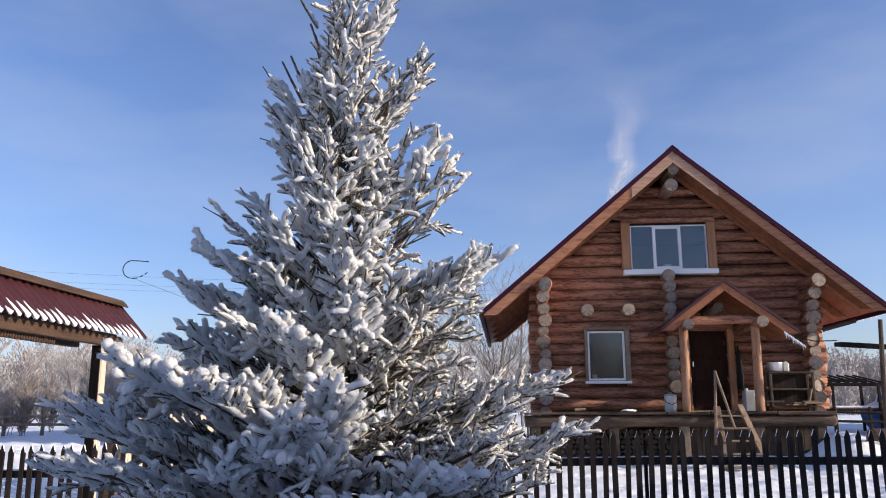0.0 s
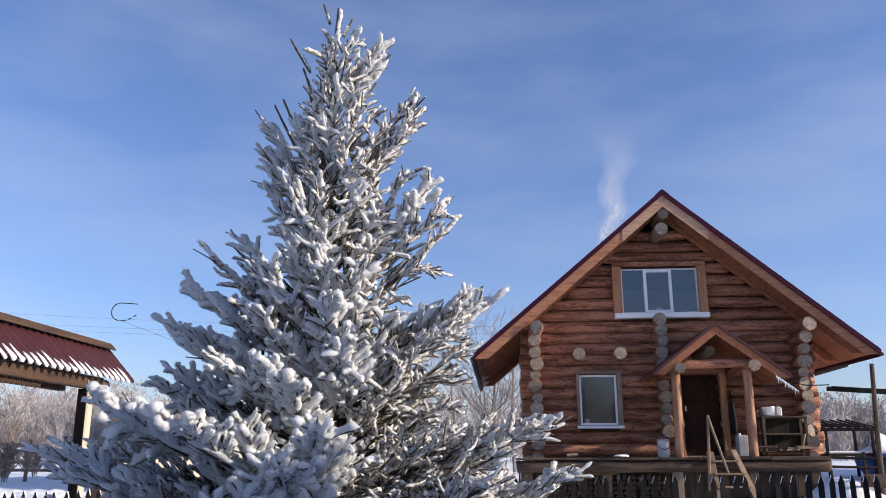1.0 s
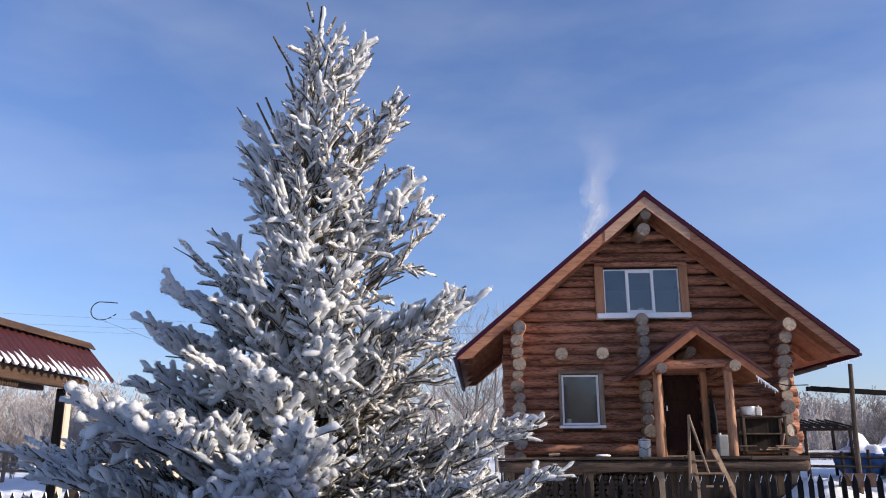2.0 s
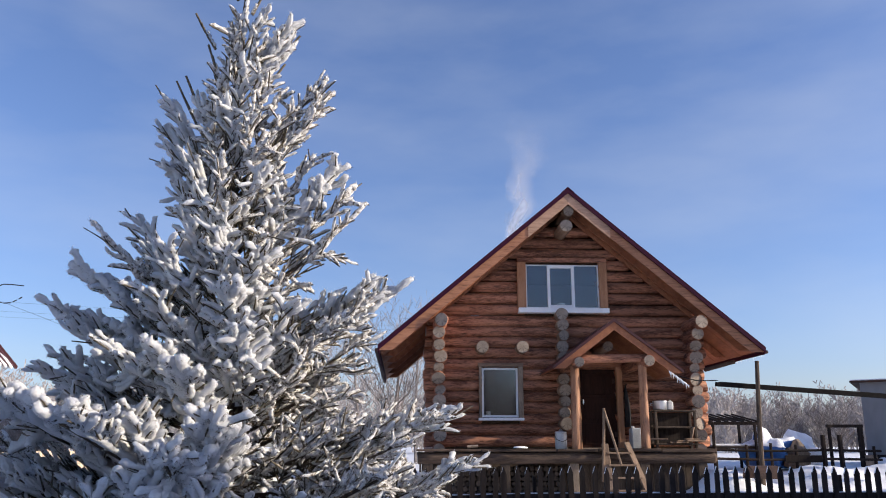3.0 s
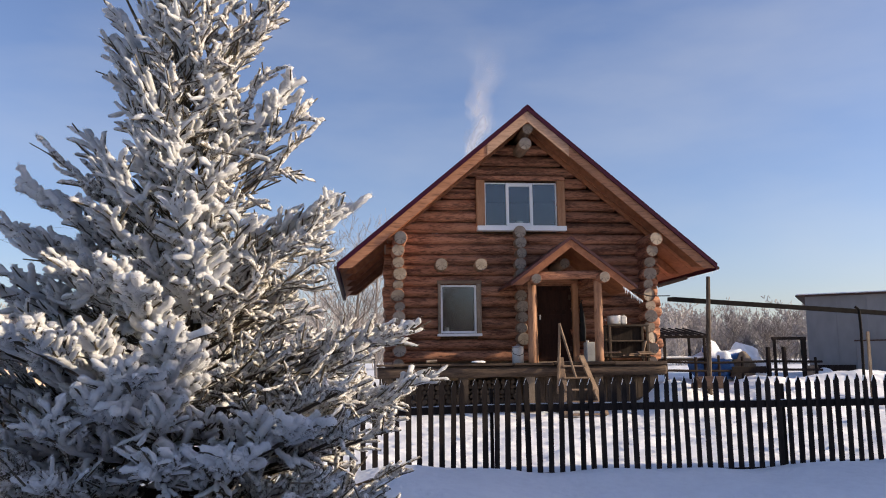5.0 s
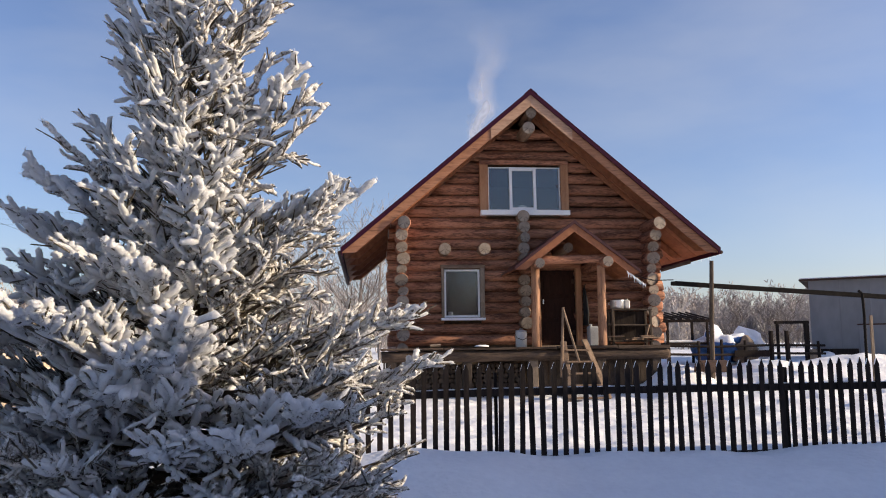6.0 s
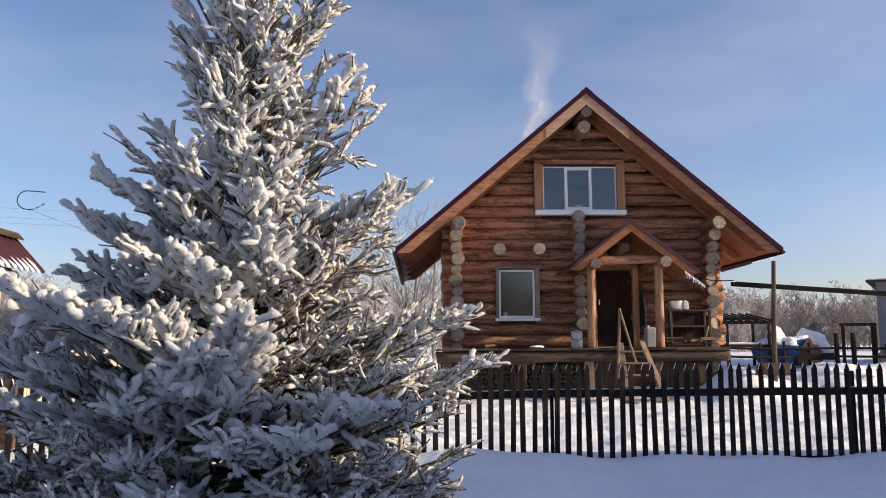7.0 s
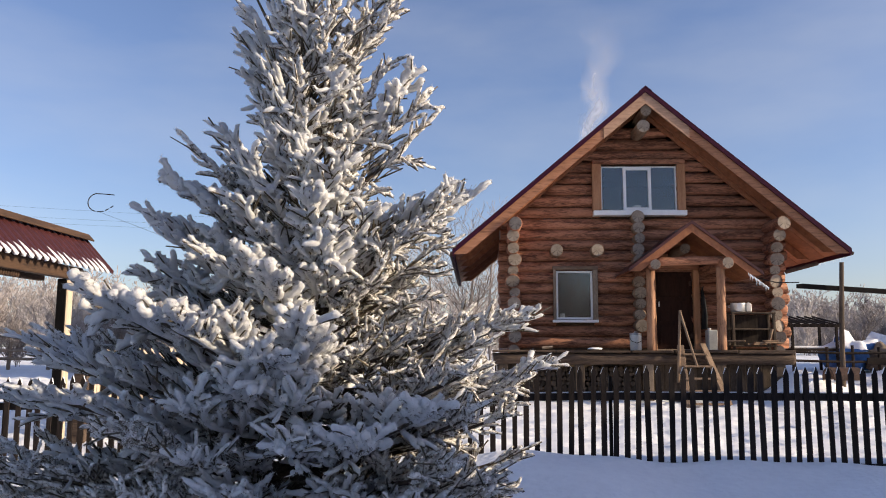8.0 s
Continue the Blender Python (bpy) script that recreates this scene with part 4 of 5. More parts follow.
    part("tarpaulin", Geo().blob((-0.30, 0, 0.45), (0.74, 0.6, 0.55), 30, 18, 0.34, 2, floor=0.0), M_TARP, tp, smooth=True)
    part("snow_cover", Geo().blob((-0.28, 0.02, 0.47), (0.76, 0.62, 0.58), 30, 18, 0.34, 2, floor=0.66), M_SNOWCAP, tp, smooth=True)
    part("snow_cover", Geo().blob((0.78, 0.2, 0.34), (0.70, 0.6, 0.66), 26, 14, 0.34, 9, floor=0.0), M_SNOWCAP, tp, smooth=True)
    part("canvas", Geo().blob((0.45, -0.45, 0.3), (0.4, 0.45, 0.55), 16, 10, 0.2, 4, floor=0.0), M_GREYWOOD, tp, smooth=True)
    # paddock rails and posts
    pd = thing("paddock_fence", (0, 0, 0), "dark weathered paddock rails and posts", "fence")
    rng = random.Random(3)
    for x, h in ((9.9, 1.7), (10.9, 1.75), (11.7, 1.8), (12.5, 1.75), (13.42, 2.05), (14.0, 2.06), (15.1, 1.7)):
        part("post", Geo().tube([(x, 26.0, 0.6), (x + rng.uniform(-.03, .03), 26.0, h)], [0.08 if h > 2 else 0.05, 0.075 if h > 2 else 0.045], 7), M_DARKWOOD, pd)
    for z in (1.28, 1.55):
        part("rail", Geo().tube([(9.5, 26.0, z + 0.05), (11.5, 25.97, z), (13.4, 26.0, z + 0.03), (15.3, 26.0, z)], [0.045] * 4, 6), M_DARKWOOD, pd)
    part("board", Geo().box(12.1, 13.3, 25.92, 25.95, 1.2, 1.42), M_DARKWOOD, pd)
    gf = thing("gate_frame", (14.5, 26.6, 1.0), "dark timber gate frame", "gate")
    part("lintel", Geo().box(-0.6, 0.62, -0.05, 0.05, 1.30, 1.40), M_DARKWOOD, gf)
    part("post", Geo().box(0.45, 0.6, -0.06, 0.06, -0.3, 1.3), M_DARKWOOD, gf)
    part("post", Geo().box(-0.56, -0.48, -0.05, 0.05, -0.3, 1.3), M_DARKWOOD, gf)
    part("panel", Geo().box(0.55, 0.95, -0.1, -0.06, -0.3, 0.42), M_GREYWOOD, gf)
    pg = thing("rack_frame", (10.8, 27.0, 1.0), "dark timber frame with bare slats on top", "rack")
    for x in (-0.75, 0.65):
        for y in (-0.5, 0.8):
            part("post", Geo().box(x - 0.04, x + 0.04, y - 0.04, y + 0.04, -0.3, 1.42), M_DARKWOOD, pg)
    for y, z in ((-0.5, 1.38), (0.8, 1.55)):
        part("beam", Geo().box(-1.0, 0.85, y - 0.05, y + 0.05, z, z + 0.1), M_DARKWOOD, pg)
    for k in range(7):
        x = -0.85 + k * 0.26
        part("slat", Geo().tube([(x, -0.75, 1.47), (x - 0.1, 1.2, 1.78)], [0.03, 0.03], 6), M_DARKWOOD, pg)
    part("shelf", Geo().box(-0.9, 0.8, -0.5, 0.6, 0.62, 0.7), M_DARKWOOD, pg)
    part("shelf_snow", Geo().box(-0.85, 0.75, -0.45, 0.5, 0.702, 0.78, 0.03), M_SNOWCAP, pg)
    lump = thing("snowy_bucket", (16.1, 27.2, 1.0), "upturned bucket capped with round snow", "bucket")
    part("body", Geo().tube([(0, 0, -0.1), (0, 0, 0.12)], [0.24, 0.22], 14), M_ENAMEL, lump)
    part("snow_cap", Geo().blob((0, 0, 0.14), (0.25, 0.25, 0.2), 16, 10, 0.05, 1, floor=0.1), M_SNOWCAP, lump, smooth=True)


build_yard()

# ---------------- frosted spruce ----------------
TX, TY = -1.24, 5.6


def axes_np(P0, P1):
    """Unit way, side and up of many segments, and their lengths."""
    D = P1 - P0
    L = np.linalg.norm(D, axis=1, keepdims=True)
    D = D / L
    S = np.cross(D, np.tile(np.array([[0.0, 0, 1]]), (len(P0), 1)))
    bad = np.linalg.norm(S, axis=1) < 0.15
    S[bad] = np.cross(D[bad], np.array([[1.0, 0, 0]]))
    S /= np.linalg.norm(S, axis=1, keepdims=True)
    return D, S, np.cross(S, D), L


def tubes_np(P0, P1, R0, R1, rings, seg, rng, bump):
    """Many plain tapered tubes at once: arrays of vertices and quads."""
    n = len(P0)
    D, S, U, L = axes_np(P0, P1)
    s = np.linspace(0, 1, rings)
    ang = (np.arange(seg) * 2 * np.pi / seg)[None, None] + rng.uniform(0, 6.28, (n, 1, 1))
    rad = R0[:, None] * (1 - s)[None] + R1[:, None] * s[None]
    rad = rad[:, :, None] * rng.uniform(1 - bump, 1 + bump, (n, rings, seg))
    C = P0[:, None] + (P1 - P0)[:, None] * s[None, :, None]
    V = C[:, :, None] + (S[:, None, None] * np.cos(ang)[..., None] + U[:, None, None] * np.sin(ang)[..., None]) * rad[..., None]
    idx = np.arange(n * rings * seg).reshape(n, rings, seg)
    A, B = idx[:, :-1], idx[:, 1:]
    return V.reshape(-1, 3), np.stack([A, B, np.roll(B, -1, 2), np.roll(A, -1, 2)], -1).reshape(-1, 4)


def frost_np(P0, P1, R, rng, lift, rings=8, seg=7):
    """Lumpy rounded rolls of frost lying along the upper side of shoots: vertices and quads."""
    n = len(P0)
    D, S, U, L = axes_np(P0, P1)
    s = np.array([0.0, 0.08, 0.26, 0.45, 0.64, 0.82, 0.94, 1.0])[:rings]
    prof = np.array([0.50, 0.85, 0.95, 1.0, 1.0, 1.0, 0.76, 0.15])[:rings]
    lumps = 1 + 0.22 * np.sin(2 * np.pi * (s[None] * rng.uniform(1.2, 3.2, (n, 1)) + rng.uniform(0, 1, (n, 1)))) + rng.uniform(-0.12, 0.12, (n, rings))
    rad = R[:, None] * prof[None] * lumps
    ang = (np.arange(seg) * 2 * np.pi / seg)[None, None] + rng.uniform(0, 6.28, (n, 1, 1))
    C = P0[:, None] + (P1 - P0)[:, None] * s[None, :, None]
    C = C + rng.normal(0, 0.06, (n, 1, 3)) * L[:, None] * np.sin(s * np.pi)[None, :, None]
    C = C + (rng.normal(0, 0.16, (n, rings, 1)) * S[:, None]) * R[:, None, None]
    C[:, :, 2] += lift[:, None] * rad * rng.uniform(0.7, 1.3, (n, rings))
    rr = rad[:, :, None] * rng.uniform(0.80, 1.20, (n, rings, seg))
    V = C[:, :, None] + (S[:, None, None] * np.cos(ang)[..., None] + U[:, None, None] * np.sin(ang)[..., None]) * rr[..., None]
    idx = np.arange(n * rings * seg).reshape(n, rings, seg)
    A, B = idx[:, :-1], idx[:, 1:]
    return V.reshape(-1, 3), np.stack([A, B, np.roll(B, -1, 2), np.roll(A, -1, 2)], -1).reshape(-1, 4)


def needles_np(P0, P1, count, length, width, rng, bias):
    """Flat needle blades standing off each shoot, swept towards its tip."""
    n = len(P0)
    D = P1 - P0
    D = D / np.linalg.norm(D, axis=1, keepdims=True)
    base = P0[:, None] + (P1 - P0)[:, None] * rng.uniform(0.0, 1.0, (n, count, 1))
    R = rng.normal(0, 1, (n, count, 3))
    R[..., 2] += bias
    R -= (R * D[:, None]).sum(-1, keepdims=True) * D[:, None]
    R /= np.linalg.norm(R, axis=-1, keepdims=True)
    T = np.cross(R, D[:, None]) * width
    ln = (length if np.ndim(length) else np.full(n, length))[:, None, None]
    tip = base + (R * 0.8 + D[:, None] * 0.6) * ln * rng.uniform(0.7, 1.25, (n, count, 1))
    V = np.stack([base - T, base + T, tip], 2).reshape(-1, 3)
    return V, np.arange(len(V)).reshape(-1, 3)


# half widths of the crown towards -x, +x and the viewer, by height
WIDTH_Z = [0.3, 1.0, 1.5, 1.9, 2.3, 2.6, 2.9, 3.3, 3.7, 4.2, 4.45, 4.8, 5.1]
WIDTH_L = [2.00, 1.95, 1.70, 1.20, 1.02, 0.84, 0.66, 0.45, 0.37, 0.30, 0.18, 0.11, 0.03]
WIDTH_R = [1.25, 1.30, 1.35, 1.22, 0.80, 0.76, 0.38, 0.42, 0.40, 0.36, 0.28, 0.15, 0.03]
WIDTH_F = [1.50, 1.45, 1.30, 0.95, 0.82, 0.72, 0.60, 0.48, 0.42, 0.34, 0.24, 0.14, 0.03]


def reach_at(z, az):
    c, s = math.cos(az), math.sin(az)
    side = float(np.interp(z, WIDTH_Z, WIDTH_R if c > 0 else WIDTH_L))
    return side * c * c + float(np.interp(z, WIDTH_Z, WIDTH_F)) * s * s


def trunk_x(z):
    return TX + float(np.interp(z, [0, 1.5, 3.0, 4.4, 5.15], [0.0, -0.02, -0.06, -0.09, -0.05]))


def bough_curve(z_tip, az, reach, n=9):
    """Axis of a bough: leaves the trunk, sags under frost, lifts at the tip."""
    rise = float(np.interp(z_tip, [0.3, 1.5, 2.5, 3.5, 4.5, 5.1], [0.06, 0.26, 0.55, 0.80, 0.70, 0.45])) * min(1.0, 0.45 + reach)
    z0 = max(0.12, z_tip - rise)
    sag = 0.09 * reach if z_tip < 2.6 else 0.03 * reach
    s = np.linspace(0, 1, n)
    bx = trunk_x(z0)
    wob = 0.05 * reach * math.sin(az * 7 + z_tip * 5) * np.sin(s * np.pi)
    x = bx + (TX + math.cos(az) * reach - bx) * s - math.sin(az) * wob
    y = TY + math.sin(az) * reach * s + math.cos(az) * wob
    z = z0 + (z_tip - z0) * s ** 1.3 - sag * np.sin(s * np.pi) * (1 - s * 0.4)
    return np.stack([x, y, z], -1)


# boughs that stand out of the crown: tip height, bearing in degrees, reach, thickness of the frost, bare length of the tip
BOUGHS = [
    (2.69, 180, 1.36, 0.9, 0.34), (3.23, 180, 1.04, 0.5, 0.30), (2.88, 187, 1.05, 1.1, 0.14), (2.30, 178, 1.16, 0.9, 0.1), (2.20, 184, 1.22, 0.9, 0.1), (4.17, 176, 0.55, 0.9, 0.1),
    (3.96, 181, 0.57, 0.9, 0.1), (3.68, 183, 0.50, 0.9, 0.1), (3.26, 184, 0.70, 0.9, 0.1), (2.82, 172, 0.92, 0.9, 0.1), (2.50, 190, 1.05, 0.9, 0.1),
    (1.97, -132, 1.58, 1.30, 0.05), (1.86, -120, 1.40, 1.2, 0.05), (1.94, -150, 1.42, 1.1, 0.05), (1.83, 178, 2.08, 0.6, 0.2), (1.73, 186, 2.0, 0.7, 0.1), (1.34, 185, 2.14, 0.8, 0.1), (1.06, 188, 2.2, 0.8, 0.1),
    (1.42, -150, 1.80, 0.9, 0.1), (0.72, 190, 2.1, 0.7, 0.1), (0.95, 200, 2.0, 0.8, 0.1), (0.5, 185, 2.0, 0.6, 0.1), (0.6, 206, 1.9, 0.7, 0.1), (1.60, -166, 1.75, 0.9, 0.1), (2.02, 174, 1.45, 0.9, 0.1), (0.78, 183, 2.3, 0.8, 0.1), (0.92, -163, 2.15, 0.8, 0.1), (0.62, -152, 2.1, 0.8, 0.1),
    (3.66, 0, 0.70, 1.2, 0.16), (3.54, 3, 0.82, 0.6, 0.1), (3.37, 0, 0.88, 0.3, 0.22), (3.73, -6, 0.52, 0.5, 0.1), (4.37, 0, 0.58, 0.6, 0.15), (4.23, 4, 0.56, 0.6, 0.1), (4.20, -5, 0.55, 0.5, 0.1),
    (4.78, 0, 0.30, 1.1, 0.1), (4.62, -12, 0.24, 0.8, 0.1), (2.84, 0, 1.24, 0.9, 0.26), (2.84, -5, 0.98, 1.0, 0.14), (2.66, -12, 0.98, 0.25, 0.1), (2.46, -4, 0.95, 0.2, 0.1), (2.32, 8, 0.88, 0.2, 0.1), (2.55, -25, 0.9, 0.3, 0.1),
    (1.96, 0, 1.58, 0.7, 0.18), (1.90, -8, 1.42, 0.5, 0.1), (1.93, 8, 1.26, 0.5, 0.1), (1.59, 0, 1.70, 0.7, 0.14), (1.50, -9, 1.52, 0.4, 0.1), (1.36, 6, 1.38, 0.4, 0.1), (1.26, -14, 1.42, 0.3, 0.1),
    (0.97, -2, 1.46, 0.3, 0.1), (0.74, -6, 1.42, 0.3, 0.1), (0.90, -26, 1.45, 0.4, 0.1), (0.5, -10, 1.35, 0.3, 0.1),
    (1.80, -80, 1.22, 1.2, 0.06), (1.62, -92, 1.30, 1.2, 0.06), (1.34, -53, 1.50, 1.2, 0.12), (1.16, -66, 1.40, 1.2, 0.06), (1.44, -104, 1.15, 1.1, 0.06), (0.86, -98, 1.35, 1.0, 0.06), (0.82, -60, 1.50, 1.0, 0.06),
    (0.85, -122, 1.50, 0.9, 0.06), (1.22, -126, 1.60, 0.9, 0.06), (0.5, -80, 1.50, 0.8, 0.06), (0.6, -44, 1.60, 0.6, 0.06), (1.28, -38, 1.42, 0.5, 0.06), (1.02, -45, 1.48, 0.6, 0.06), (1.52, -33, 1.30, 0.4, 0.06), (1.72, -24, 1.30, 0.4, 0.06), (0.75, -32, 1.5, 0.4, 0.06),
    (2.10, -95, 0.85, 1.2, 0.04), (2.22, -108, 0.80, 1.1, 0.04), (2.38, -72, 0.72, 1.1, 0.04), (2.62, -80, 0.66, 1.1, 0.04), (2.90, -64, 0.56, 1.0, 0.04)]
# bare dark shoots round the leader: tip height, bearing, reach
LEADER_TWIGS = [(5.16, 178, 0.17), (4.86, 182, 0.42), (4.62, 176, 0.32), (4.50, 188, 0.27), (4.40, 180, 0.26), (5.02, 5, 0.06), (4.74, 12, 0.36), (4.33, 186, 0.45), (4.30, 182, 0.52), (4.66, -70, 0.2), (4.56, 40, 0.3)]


def bough_mesh(C, az, reach, fat, bare, z_tip, rng, full):
    d_axis = np.array([math.cos(az), math.sin(az), 0.0])
    lat = np.array([-math.sin(az), math.cos(az), 0.0])
    off = np.array([TX, TY, 0.0])
    total = float(np.linalg.norm(np.diff(C, axis=0), axis=1).sum())
    at = lambda s: np.array([np.interp(s * 8, np.arange(9), C[:, k]) for k in range(3)])
    P0, P1, R, F = [], [], [], []
    base = 0.0115 + 0.0090 * fat + (0.006 if fat > 1.08 else 0.0)

    def shoot(p, q, r, frost=True):
        P0.append(p), P1.append(q), R.append(r), F.append(frost)

    tip0 = max(0.4, 1 - max(bare, 0.16 / total))
    cuts = [0.40, 0.60, tip0 if tip0 > 0.68 else 0.66]
    while cuts[-1] < 0.999:
        cuts.append(min(1.0, cuts[-1] + max(0.13 / total, 0.06)))
    for a, b in zip(cuts, cuts[1:]):
        shoot(at(a - 0.03), at(b), base * (1.3 if a >= tip0 - 0.01 else 1.05))
    end = 1 - bare * 0.85
    start = 0.16 if reach < 0.6 else 0.24
    nsec = max(6, int(total * (end - start) / 0.052))
    for k in range(nsec):
        s = start + (end - start) * (k + 0.5) / nsec
        p = at(s)
        ls = (0.13 + 0.33 * min(reach, 1.5) * (1 - s) ** 0.8) * rng.uniform(0.7, 1.15)
        up = rng.normal(0.12, 0.18) + float(np.interp(z_tip, [1.0, 2.2, 3.0, 4.0], [0.30, 0.50, 0.78, 1.10]))
        if math.sin(az) < -0.5 and z_tip < 2.3:
            up += 0.30
        if k % 5 == 4:
            ls *= 0.62
            d = d_axis * rng.uniform(0.3, 0.9) + lat * rng.normal(0, 0.4) + np.array([0, 0, rng.choice([0.9, 1.0, -0.45])])
        else:
            d = d_axis * (0.75 + 0.5 * s) + lat * (1 if k % 2 else -1) * rng.uniform(0.35, 0.9) + np.array([0, 0, up])
        d /= np.linalg.norm(d)
        inner = s < (0.24 if fat > 1.08 else 0.36)
        r = base * rng.uniform(0.75, 1.3)
        if fat < 0.62:
            d += rng.normal(0, 0.28, 3)
            d /= np.linalg.norm(d)
            ls *= 0.82
        shoot(p + d * ls * 0.12, p + d * ls, r, not inner or rng.random() < 0.15)
        perp = np.cross(d, [0, 0, 1.0])
        perp /= np.linalg.norm(perp) + 1e-6
        nt = int(ls / (0.047 if full else 0.085))
        for j in range(nt):
            q = p + d * ls * (0.22 + 0.70 * (j + 0.5) / nt)
            dd = d * rng.uniform(0.8, 1.1) + perp * (1 if j % 2 else -1) * rng.uniform(0.45, 0.9) + np.array([0, 0, rng.normal(0.15, 0.30)])
            dd /= np.linalg.norm(dd)
            shoot(q, q + dd * rng.uniform(0.08, 0.18), r * rng.uniform(0.62, 0.95), rng.random() < (0.10 if inner else 0.90))
    P0, P1, R, F = np.array(P0) - off, np.array(P1) - off, np.array(R), np.array(F)
    low = np.where(F, 0.30, 0.0)
    blocks = []
    if F.any():
        V, Q = frost_np(P0[F], P1[F], R[F], rng, np.full(int(F.sum()), 0.40 - 0.22 * min(fat, 1.0) + (0.25 if fat > 1.08 else 0.0)))
        blocks.append((V, Q, 0 if fat > 0.62 else 2, True))
        # frost spikes that roughen the rolls
        V, Q = needles_np(P0[F] + np.array([0, 0, 1.0]) * (R[F] * 0.2)[:, None], P1[F] + np.array([0, 0, 1.0]) * (R[F] * 0.2)[:, None], 34, R[F] * 1.12 + 0.006, 0.0028, rng, 0.15)
        blocks.append((V, Q, 0, False))
    # needles and wood on the under side
    dn = np.stack([np.zeros(len(R)), np.zeros(len(R)), -low * R], -1)
    D = P1 - P0
    over = P1 + D / np.linalg.norm(D, axis=1, keepdims=True) * (R * (0.7 - 0.7 * min(fat, 1.0)))[:, None]
    V, Q = tubes_np(P0 - D * 0.15 + dn * 0.6, over + dn, np.full(len(R), 0.0055), np.full(len(R), 0.0045), 3, 5, rng, 0.3)
    blocks.append((V, Q, 1, True))
    V, Q = needles_np(P0 + dn, over + dn, 16, R * 1.10 + 0.004, 0.0018, rng, -1.1)
    blocks.append((V, Q, 1, False))
    V, Q = needles_np(P0, P1, 6, np.minimum(R * 1.2, 0.024), 0.0024, rng, 0.0)
    blocks.append((V, Q, 2, False))
    w = max(0.35, min(reach, 1.2))
    V, Q = tubes_np(C[:-1] - off, C[1:] - off, np.linspace(0.021, 0.008, 8) * w, np.linspace(0.019, 0.006, 8) * w, 2, 6, rng, 0.1)
    blocks.append((V, Q, 3, False))
    return blocks


def blocks_mesh(name, blocks, materials):
    verts, faces, slots, smooth, k0 = [], [], [], [], 0
    for V, Q, slot, sm in blocks:
        verts.append(V)
        faces += (Q + k0).tolist()
        slots += [slot] * len(Q)
        smooth += [sm] * len(Q)
        k0 += len(V)
    me = bpy.data.meshes.new(name)
    me.from_pydata(np.concatenate(verts).tolist(), [], faces)
    for m in materials:
        me.materials.append(m)
    me.polygons.foreach_set("material_index", slots)
    me.polygons.foreach_set("use_smooth", smooth)
    return me


def build_spruce():
    rng = np.random.default_rng(77)
    tree = thing("spruce_tree", (TX, TY, 0), "tall young spruce thickly covered in white hoarfrost and snow", "tree")
    zs = [-0.2, 0.6, 1.5, 2.3, 3.0, 3.8, 4.4, 4.85, 5.12]
    part("trunk", Geo().tube([(trunk_x(z) - TX, 0, z) for z in zs], [0.10, 0.09, 0.08, 0.068, 0.052, 0.036, 0.022, 0.014, 0.006], 10), M_BARK, tree, smooth=True)
    mats = (M_FROST, M_NEEDLE, M_RIME, M_BARK)
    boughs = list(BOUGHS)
    n = 168
    for i in range(n):
        z = 0.36 + 4.60 * ((i + 0.5) / n) ** 1.10 + rng.normal(0, 0.04)
        az = (i * 2.399963 + rng.normal(0, 0.15) + math.pi) % (2 * math.pi) - math.pi
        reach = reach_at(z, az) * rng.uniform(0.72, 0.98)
        if z > 4.25 and i % 2:
            continue
        if 1.50 < z < 2.02 and -1.35 < az < -0.45:      # the dark hollow under the middle boughs
            reach *= 0.55
        fat = 0.85 + 0.25 * rng.random() if math.cos(az) < 0.25 else 0.2 + 0.35 * rng.random() + 0.3 * max(0.0, -math.sin(az))
        if z > 3.2:
            fat = 0.35 + 0.5 * rng.random()
        boughs.append((z, math.degrees(az), reach, fat, 0.08))
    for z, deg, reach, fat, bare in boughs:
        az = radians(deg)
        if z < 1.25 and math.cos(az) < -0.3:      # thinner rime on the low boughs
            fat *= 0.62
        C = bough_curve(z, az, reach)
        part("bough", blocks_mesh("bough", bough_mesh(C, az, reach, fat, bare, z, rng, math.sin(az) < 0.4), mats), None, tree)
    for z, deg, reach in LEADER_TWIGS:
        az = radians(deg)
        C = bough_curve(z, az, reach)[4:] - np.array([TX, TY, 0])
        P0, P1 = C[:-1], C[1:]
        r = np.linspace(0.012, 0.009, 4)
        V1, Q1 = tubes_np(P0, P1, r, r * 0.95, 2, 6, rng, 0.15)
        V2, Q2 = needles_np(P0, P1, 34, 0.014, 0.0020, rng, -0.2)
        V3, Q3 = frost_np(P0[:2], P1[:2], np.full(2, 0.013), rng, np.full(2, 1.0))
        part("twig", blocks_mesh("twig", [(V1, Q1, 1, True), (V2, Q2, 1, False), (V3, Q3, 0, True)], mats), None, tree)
    zs = np.linspace(4.25, 5.10, 9)
    L = np.array([(trunk_x(z) - TX, 0.0, z) for z in zs])
    V1, Q1 = frost_np(L[:-1] + np.array([0.014, -0.004, 0]), L[1:] + np.array([0.016, -0.006, 0.02]), np.linspace(0.026, 0.016, 8), rng, np.zeros(8))
    V2, Q2 = needles_np(L[:-1], L[1:], 40, 0.03, 0.0022, rng, 0.0)
    part("leader", blocks_mesh("leader", [(V1, Q1, 0, True), (V2, Q2, 1, False)], mats), None, tree)


build_spruce()


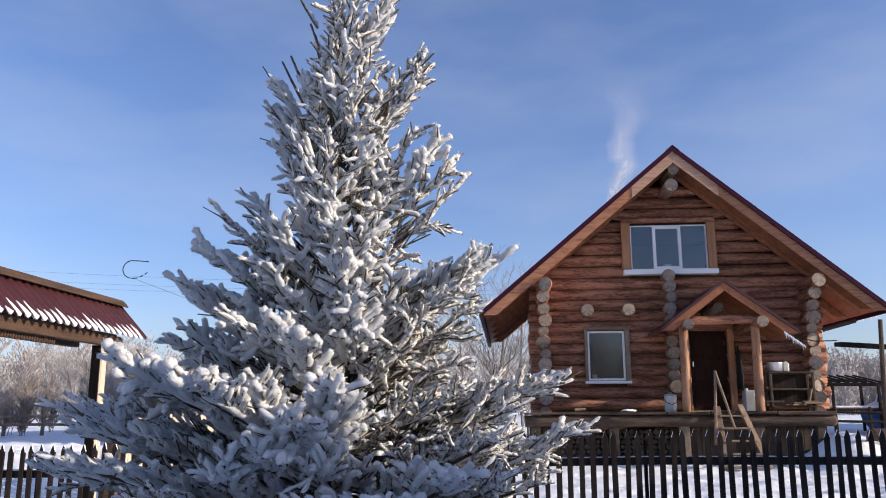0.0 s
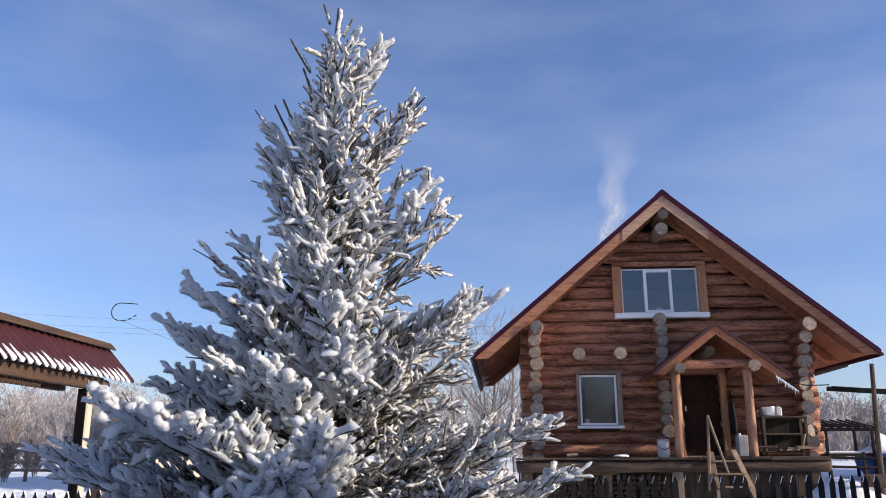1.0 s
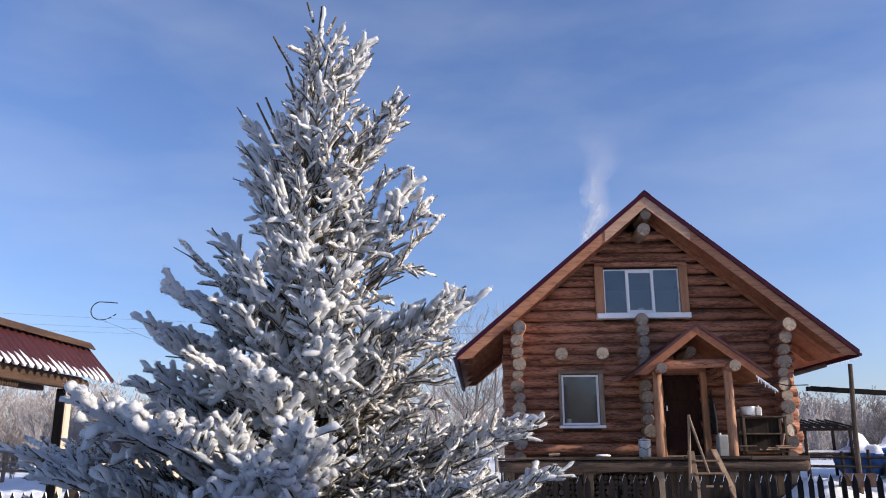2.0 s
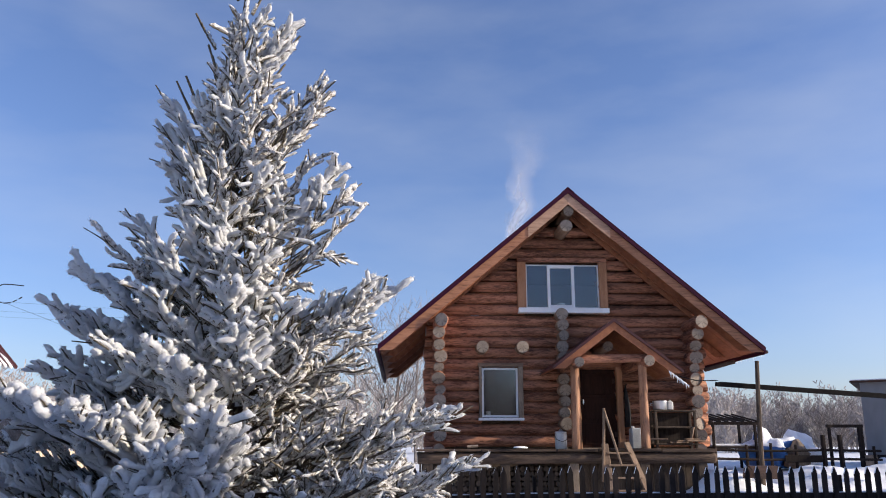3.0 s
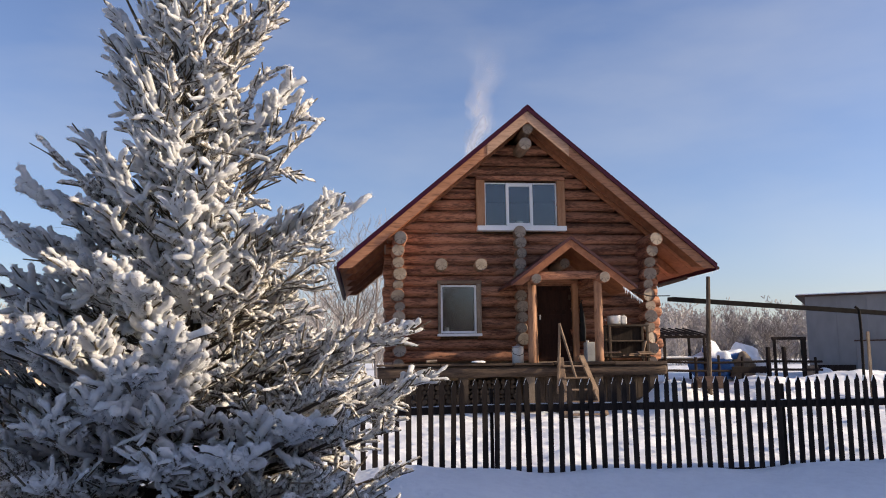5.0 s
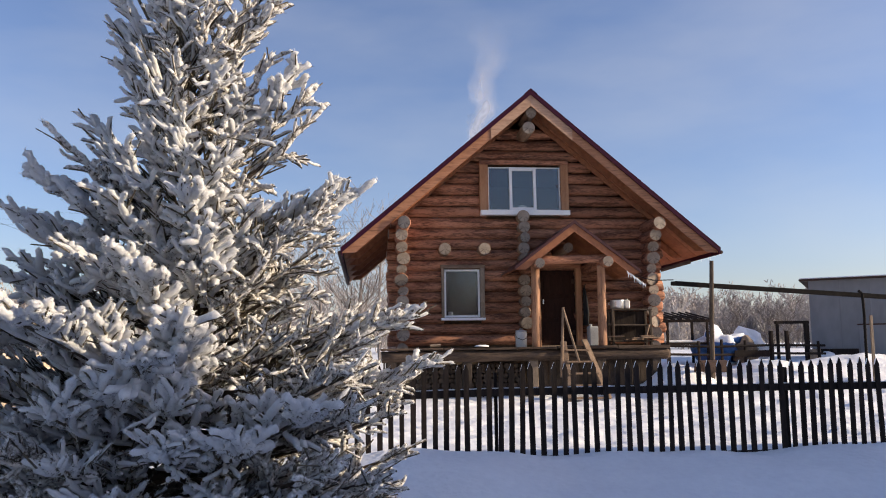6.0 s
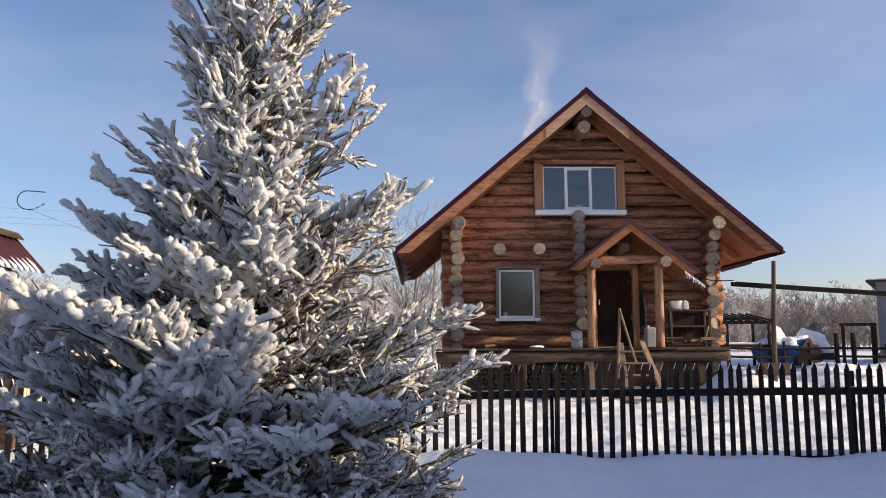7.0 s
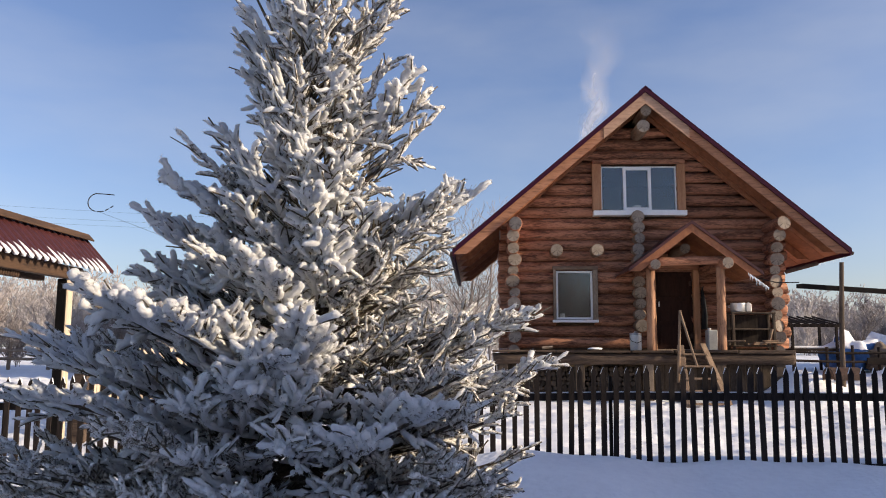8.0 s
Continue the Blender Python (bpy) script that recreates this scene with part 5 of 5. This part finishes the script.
# ---------------- bare frosted trees, shrubs and far woods ----------------
def bare_tree(rng, height, spread, fine=3, r0=None, up=0.55, first=0.25):
    """Segments of a leafless tree: lists of p0, p1, r0, r1."""
    segs = []

    def grow(p, d, ln, r, level):
        n = 3 if level < 2 else 2
        for i in range(n):
            d = d + np.array([rng.normal(0, 0.10), rng.normal(0, 0.10), 0.05 if level else 0.02])
            d = d / np.linalg.norm(d)
            q = p + d * ln / n
            r2 = r * (0.82 if level < 2 else 0.7)
            segs.append((p, q, r, r2))
            if level < fine:
                kids = (0 if level == 0 and (i + 1) / n < first else (4, 3, 3, 2)[level])
                for k in range(kids):
                    a = rng.uniform(0, 6.28)
                    v = np.array([math.cos(a), math.sin(a), rng.uniform(0.1, 0.9) * up * 2])
                    v /= np.linalg.norm(v)
                    w = d * (1 - spread) + v * spread
                    w /= np.linalg.norm(w)
                    grow(p + (q - p) * rng.uniform(0.2, 1.0), w, ln * rng.uniform(0.36, 0.58), r2 * 0.55, level + 1)
            p, r = q, r2

    grow(np.zeros(3), np.array([0, 0, 1.0]), height * 0.86, r0 or height * 0.013, 0)
    return segs


def segs_mesh(name, segs, material, rng, sides=3, rmin=0.0):
    P0, P1 = np.array([s[0] for s in segs]), np.array([s[1] for s in segs])
    R0, R1 = np.maximum([s[2] for s in segs], rmin), np.maximum([s[3] for s in segs], rmin)
    V, F = tubes_np(P0, P1, R0, R1, 2, sides, rng, 0.05)
    me = bpy.data.meshes.new(name)
    me.from_pydata(V.tolist(), [], F.tolist())
    me.materials.append(material)
    return me


def shift(segs, at, s=1.0, turn=0.0):
    c, si = math.cos(turn), math.sin(turn)
    M = np.array([[c, -si, 0], [si, c, 0], [0, 0, 1.0]]) * s
    at = np.array(at)
    return [(M @ a + at, M @ b + at, r0 * s, r1 * s) for a, b, r0, r1 in segs]


def build_woods():
    rng = np.random.default_rng(5)
    proto = []
    for _ in range(6):
        segs = bare_tree(rng, 9.0, 0.62, 3)
        proto.append([q for q in segs if q[2] > 0.013 or rng.random() < 0.22])
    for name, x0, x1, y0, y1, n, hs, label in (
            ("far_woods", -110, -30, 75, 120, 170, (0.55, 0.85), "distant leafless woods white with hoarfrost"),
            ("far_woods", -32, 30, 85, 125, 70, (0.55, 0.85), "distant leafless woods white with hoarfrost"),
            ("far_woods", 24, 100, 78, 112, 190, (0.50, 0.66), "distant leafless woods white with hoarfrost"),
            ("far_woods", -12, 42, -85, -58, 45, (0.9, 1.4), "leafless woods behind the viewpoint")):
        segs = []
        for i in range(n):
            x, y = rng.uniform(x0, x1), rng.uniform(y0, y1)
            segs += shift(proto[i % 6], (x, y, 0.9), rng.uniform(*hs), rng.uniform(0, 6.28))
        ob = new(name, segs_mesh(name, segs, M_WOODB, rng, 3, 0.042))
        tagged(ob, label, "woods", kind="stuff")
    # nearer single trees
    for x, y, h, sp, m, lab in ((-2.2, 44, 7.2, 0.6, M_TWIG, "leafless tree with frosted branches"), (0.6, 40, 7.0, 0.6, M_TWIG, "leafless tree with frosted branches"),
                                (1.8, 47, 7.4, 0.6, M_TWIG, "leafless tree with frosted branches"), (-5.0, 50, 7.5, 0.6, M_TWIG, "leafless tree with frosted branches"),
                                (-0.6, 36, 5.8, 0.55, M_TWIGD, "dark leafless tree behind the house"),
                                (17.2, 37, 2.30, 0.6, M_TWIGD, "bare dark apple tree"), (19.4, 37.5, 2.16, 0.6, M_TWIGD, "bare dark apple tree"), (21.0, 39, 2.38, 0.6, M_TWIGD, "bare dark apple tree"),
                                (15.2, 45, 2.74, 0.6, M_TWIG, "leafless tree with frosted branches"), (18.0, 48, 2.88, 0.6, M_TWIG, "leafless tree with frosted branches"),
                                (-17.5, 33, 2.9, 0.6, M_TWIG, "leafless tree with frosted branches"), (-14.0, 36, 3.2, 0.6, M_TWIG, "leafless tree with frosted branches"),
                                (-21, 38, 3.4, 0.6, M_TWIG, "leafless tree with frosted branches")):
        t = thing("bare_tree", (x, y, gz(x, y) - 0.05), lab, "tree", "bare trees")
        segs = bare_tree(rng, h, sp, 3, up=0.5)
        trunk = [s for s in segs if s[2] > h * 0.006]
        part("trunk", segs_mesh("trunk", trunk, M_TWIGD, rng, 6), None, t)
        part("crown", segs_mesh("crown", [s for s in segs if s[2] <= h * 0.006], m, rng, 3, 0.007), None, t)
    # brown shrubs along the field
    for i in range(27):
        left = i < 20
        x, y = (rng.uniform(-22, -9.5), rng.uniform(22, 30)) if left else (rng.uniform(8.5, 24), rng.uniform(30, 38))
        t = thing("shrub", (x, y, gz(x, y) - 0.03), "leafless brown shrub standing in snow", "shrub", "shrubs")
        segs = []
        for k in range(7):
            a, b = rng.uniform(0, 6.28), rng.uniform(0, 0.25)
            segs += shift(bare_tree(rng, rng.uniform(0.9, 1.9) * (1.0 if left else 0.7), 0.55, 2, 0.012, 0.7, 0.0), (math.cos(a) * b, math.sin(a) * b, 0))
        part("crown", segs_mesh("crown", segs, M_SHRUB if i % 3 else M_TWIG, rng, 3, 0.006), None, t)


build_woods()


# ---------------- far fences at the field, wires, cable loop, smoke ----------------
def build_far():
    f = thing("field_fence", (0, 0, 0), "old grey rail fence with snow along the field", "fence")
    for k in range(9):
        x = -19.5 + k * 1.25
        part("post", Geo().tube([(x, 24.5, 0.7), (x + 0.05, 24.5, 1.75 + 0.12 * math.sin(k * 2.2))], [0.06, 0.05], 6), M_GREYWOOD, f)
    for z in (1.25, 1.5):
        part("rail", Geo().tube([(-19.8, 24.45, z), (-14.5, 24.45, z + 0.05), (-9.2, 24.45, z - 0.03)], [0.05] * 3, 6), M_GREYWOOD, f)
    for k, (z0, z1) in enumerate(((10.35, 9.75), (9.75, 9.35), (9.40, 9.10))):
        path = [(-34 + 44 * i / 16, 46 + 6 * i / 16, z0 + (z1 - z0) * i / 16 - 0.5 * math.sin(math.pi * i / 16)) for i in range(17)]
        solo("power_line", Geo().tube(path, [0.0045] * 17, 4), M_WIRE, "thin overhead power line across the sky", "wire", "power lines")
    # broken loop of cable hanging on a thin wire
    loop = thing("cable_loop", (-5.87, 12.0, 3.86), "open loop of dark cable hanging on a thin wire", "cable")
    pts = [(0.20, 0, 0.13), (0.05, 0, 0.145)] + [(-0.06 + 0.15 * math.cos(a), 0, 0.015 + 0.14 * math.sin(a)) for a in np.linspace(radians(100), radians(262), 12)]
    part("cable", Geo().tube(pts, [0.008] * len(pts), 6), M_WIRE, loop)
    for a, b2 in (((-0.06, 0, -0.13), (0.04, 0, -0.125)), ((0.07, 0, -0.11), (0.12, 0, -0.085)), ((0.15, 0, -0.07), (0.19, 0, -0.04))):
        part("cable_end", Geo().tube([a, b2], [0.009, 0.008], 6), M_WIRE, loop)
    part("wire", Geo().tube([(-0.06, 0, -0.12), (0.9, 0, -0.48), (3.0, 0, -1.1)], [0.002] * 3, 4), M_WIRE, loop)
    hw = [(0.9 * (0.30 + 0.16 * k * 0.5), 0.5 * k) for k in range(11)]
    g = Geo().tube([(0, 0, z) for _, z in hw], [w * 0.6 for w, _ in hw], 20, squash=3.0)
    sm = solo("chimney_smoke", g, M_SMOKE, "thin pale plume of chimney smoke", "smoke", kind="stuff", smooth=True)
    sm.matrix_basis = pose(3.05, 24.0, 7.2, 0, 12, 0)
    sm.visible_shadow = False
    ch = thing("chimney", (3.3, 24.0, 6.2), "short chimney behind the ridge", "chimney")
    part("stack", Geo().box(-0.2, 0.2, -0.2, 0.2, 0, 0.9), M_GREYWOOD, ch)


build_far()


# ---------------- unseen barn, added beside the viewpoint to shade the foreground ------------------------
def build_shade_barn():
    b = thing("unseen_shade_barn", (13.0, -0.65, 0.0), "unseen timber barn added to shade the foreground", "barn")
    part("plinth", Geo().box(0, 0.2, -14, 9.0, -0.3, 0.4), M_GREYWOOD, b)
    v = []
    # roof outline shaped so its shadow edge crosses the spruce and the drift
    prof = [(8.7, 4.35), (3.95, 4.4), (2.9, 6.0), (-14, 6.0)]
    for x in (-0.3, 6.0):
        v += [(x, y, z) for y, z in prof]
    f = [(i, i + 1, i + 5, i + 4) for i in range(3)] + [(8 + i, 12 + i, 13 + i, 9 + i) for i in range(3)] + [(i, 8 + i, 9 + i, i + 1) for i in range(3)]
    part("roof", Geo().add(v + [(p[0], p[1], p[2] - 0.12) for p in v], f), M_ROOF, b)
    part("wall", Geo().add([(0.1, y, z - 0.1) for y, z in prof] + [(0.1, -14, 0), (0.1, 9.0, 0)], [(0, 1, 2, 3, 4, 5)]), M_GREYWOOD, b)


build_shade_barn()
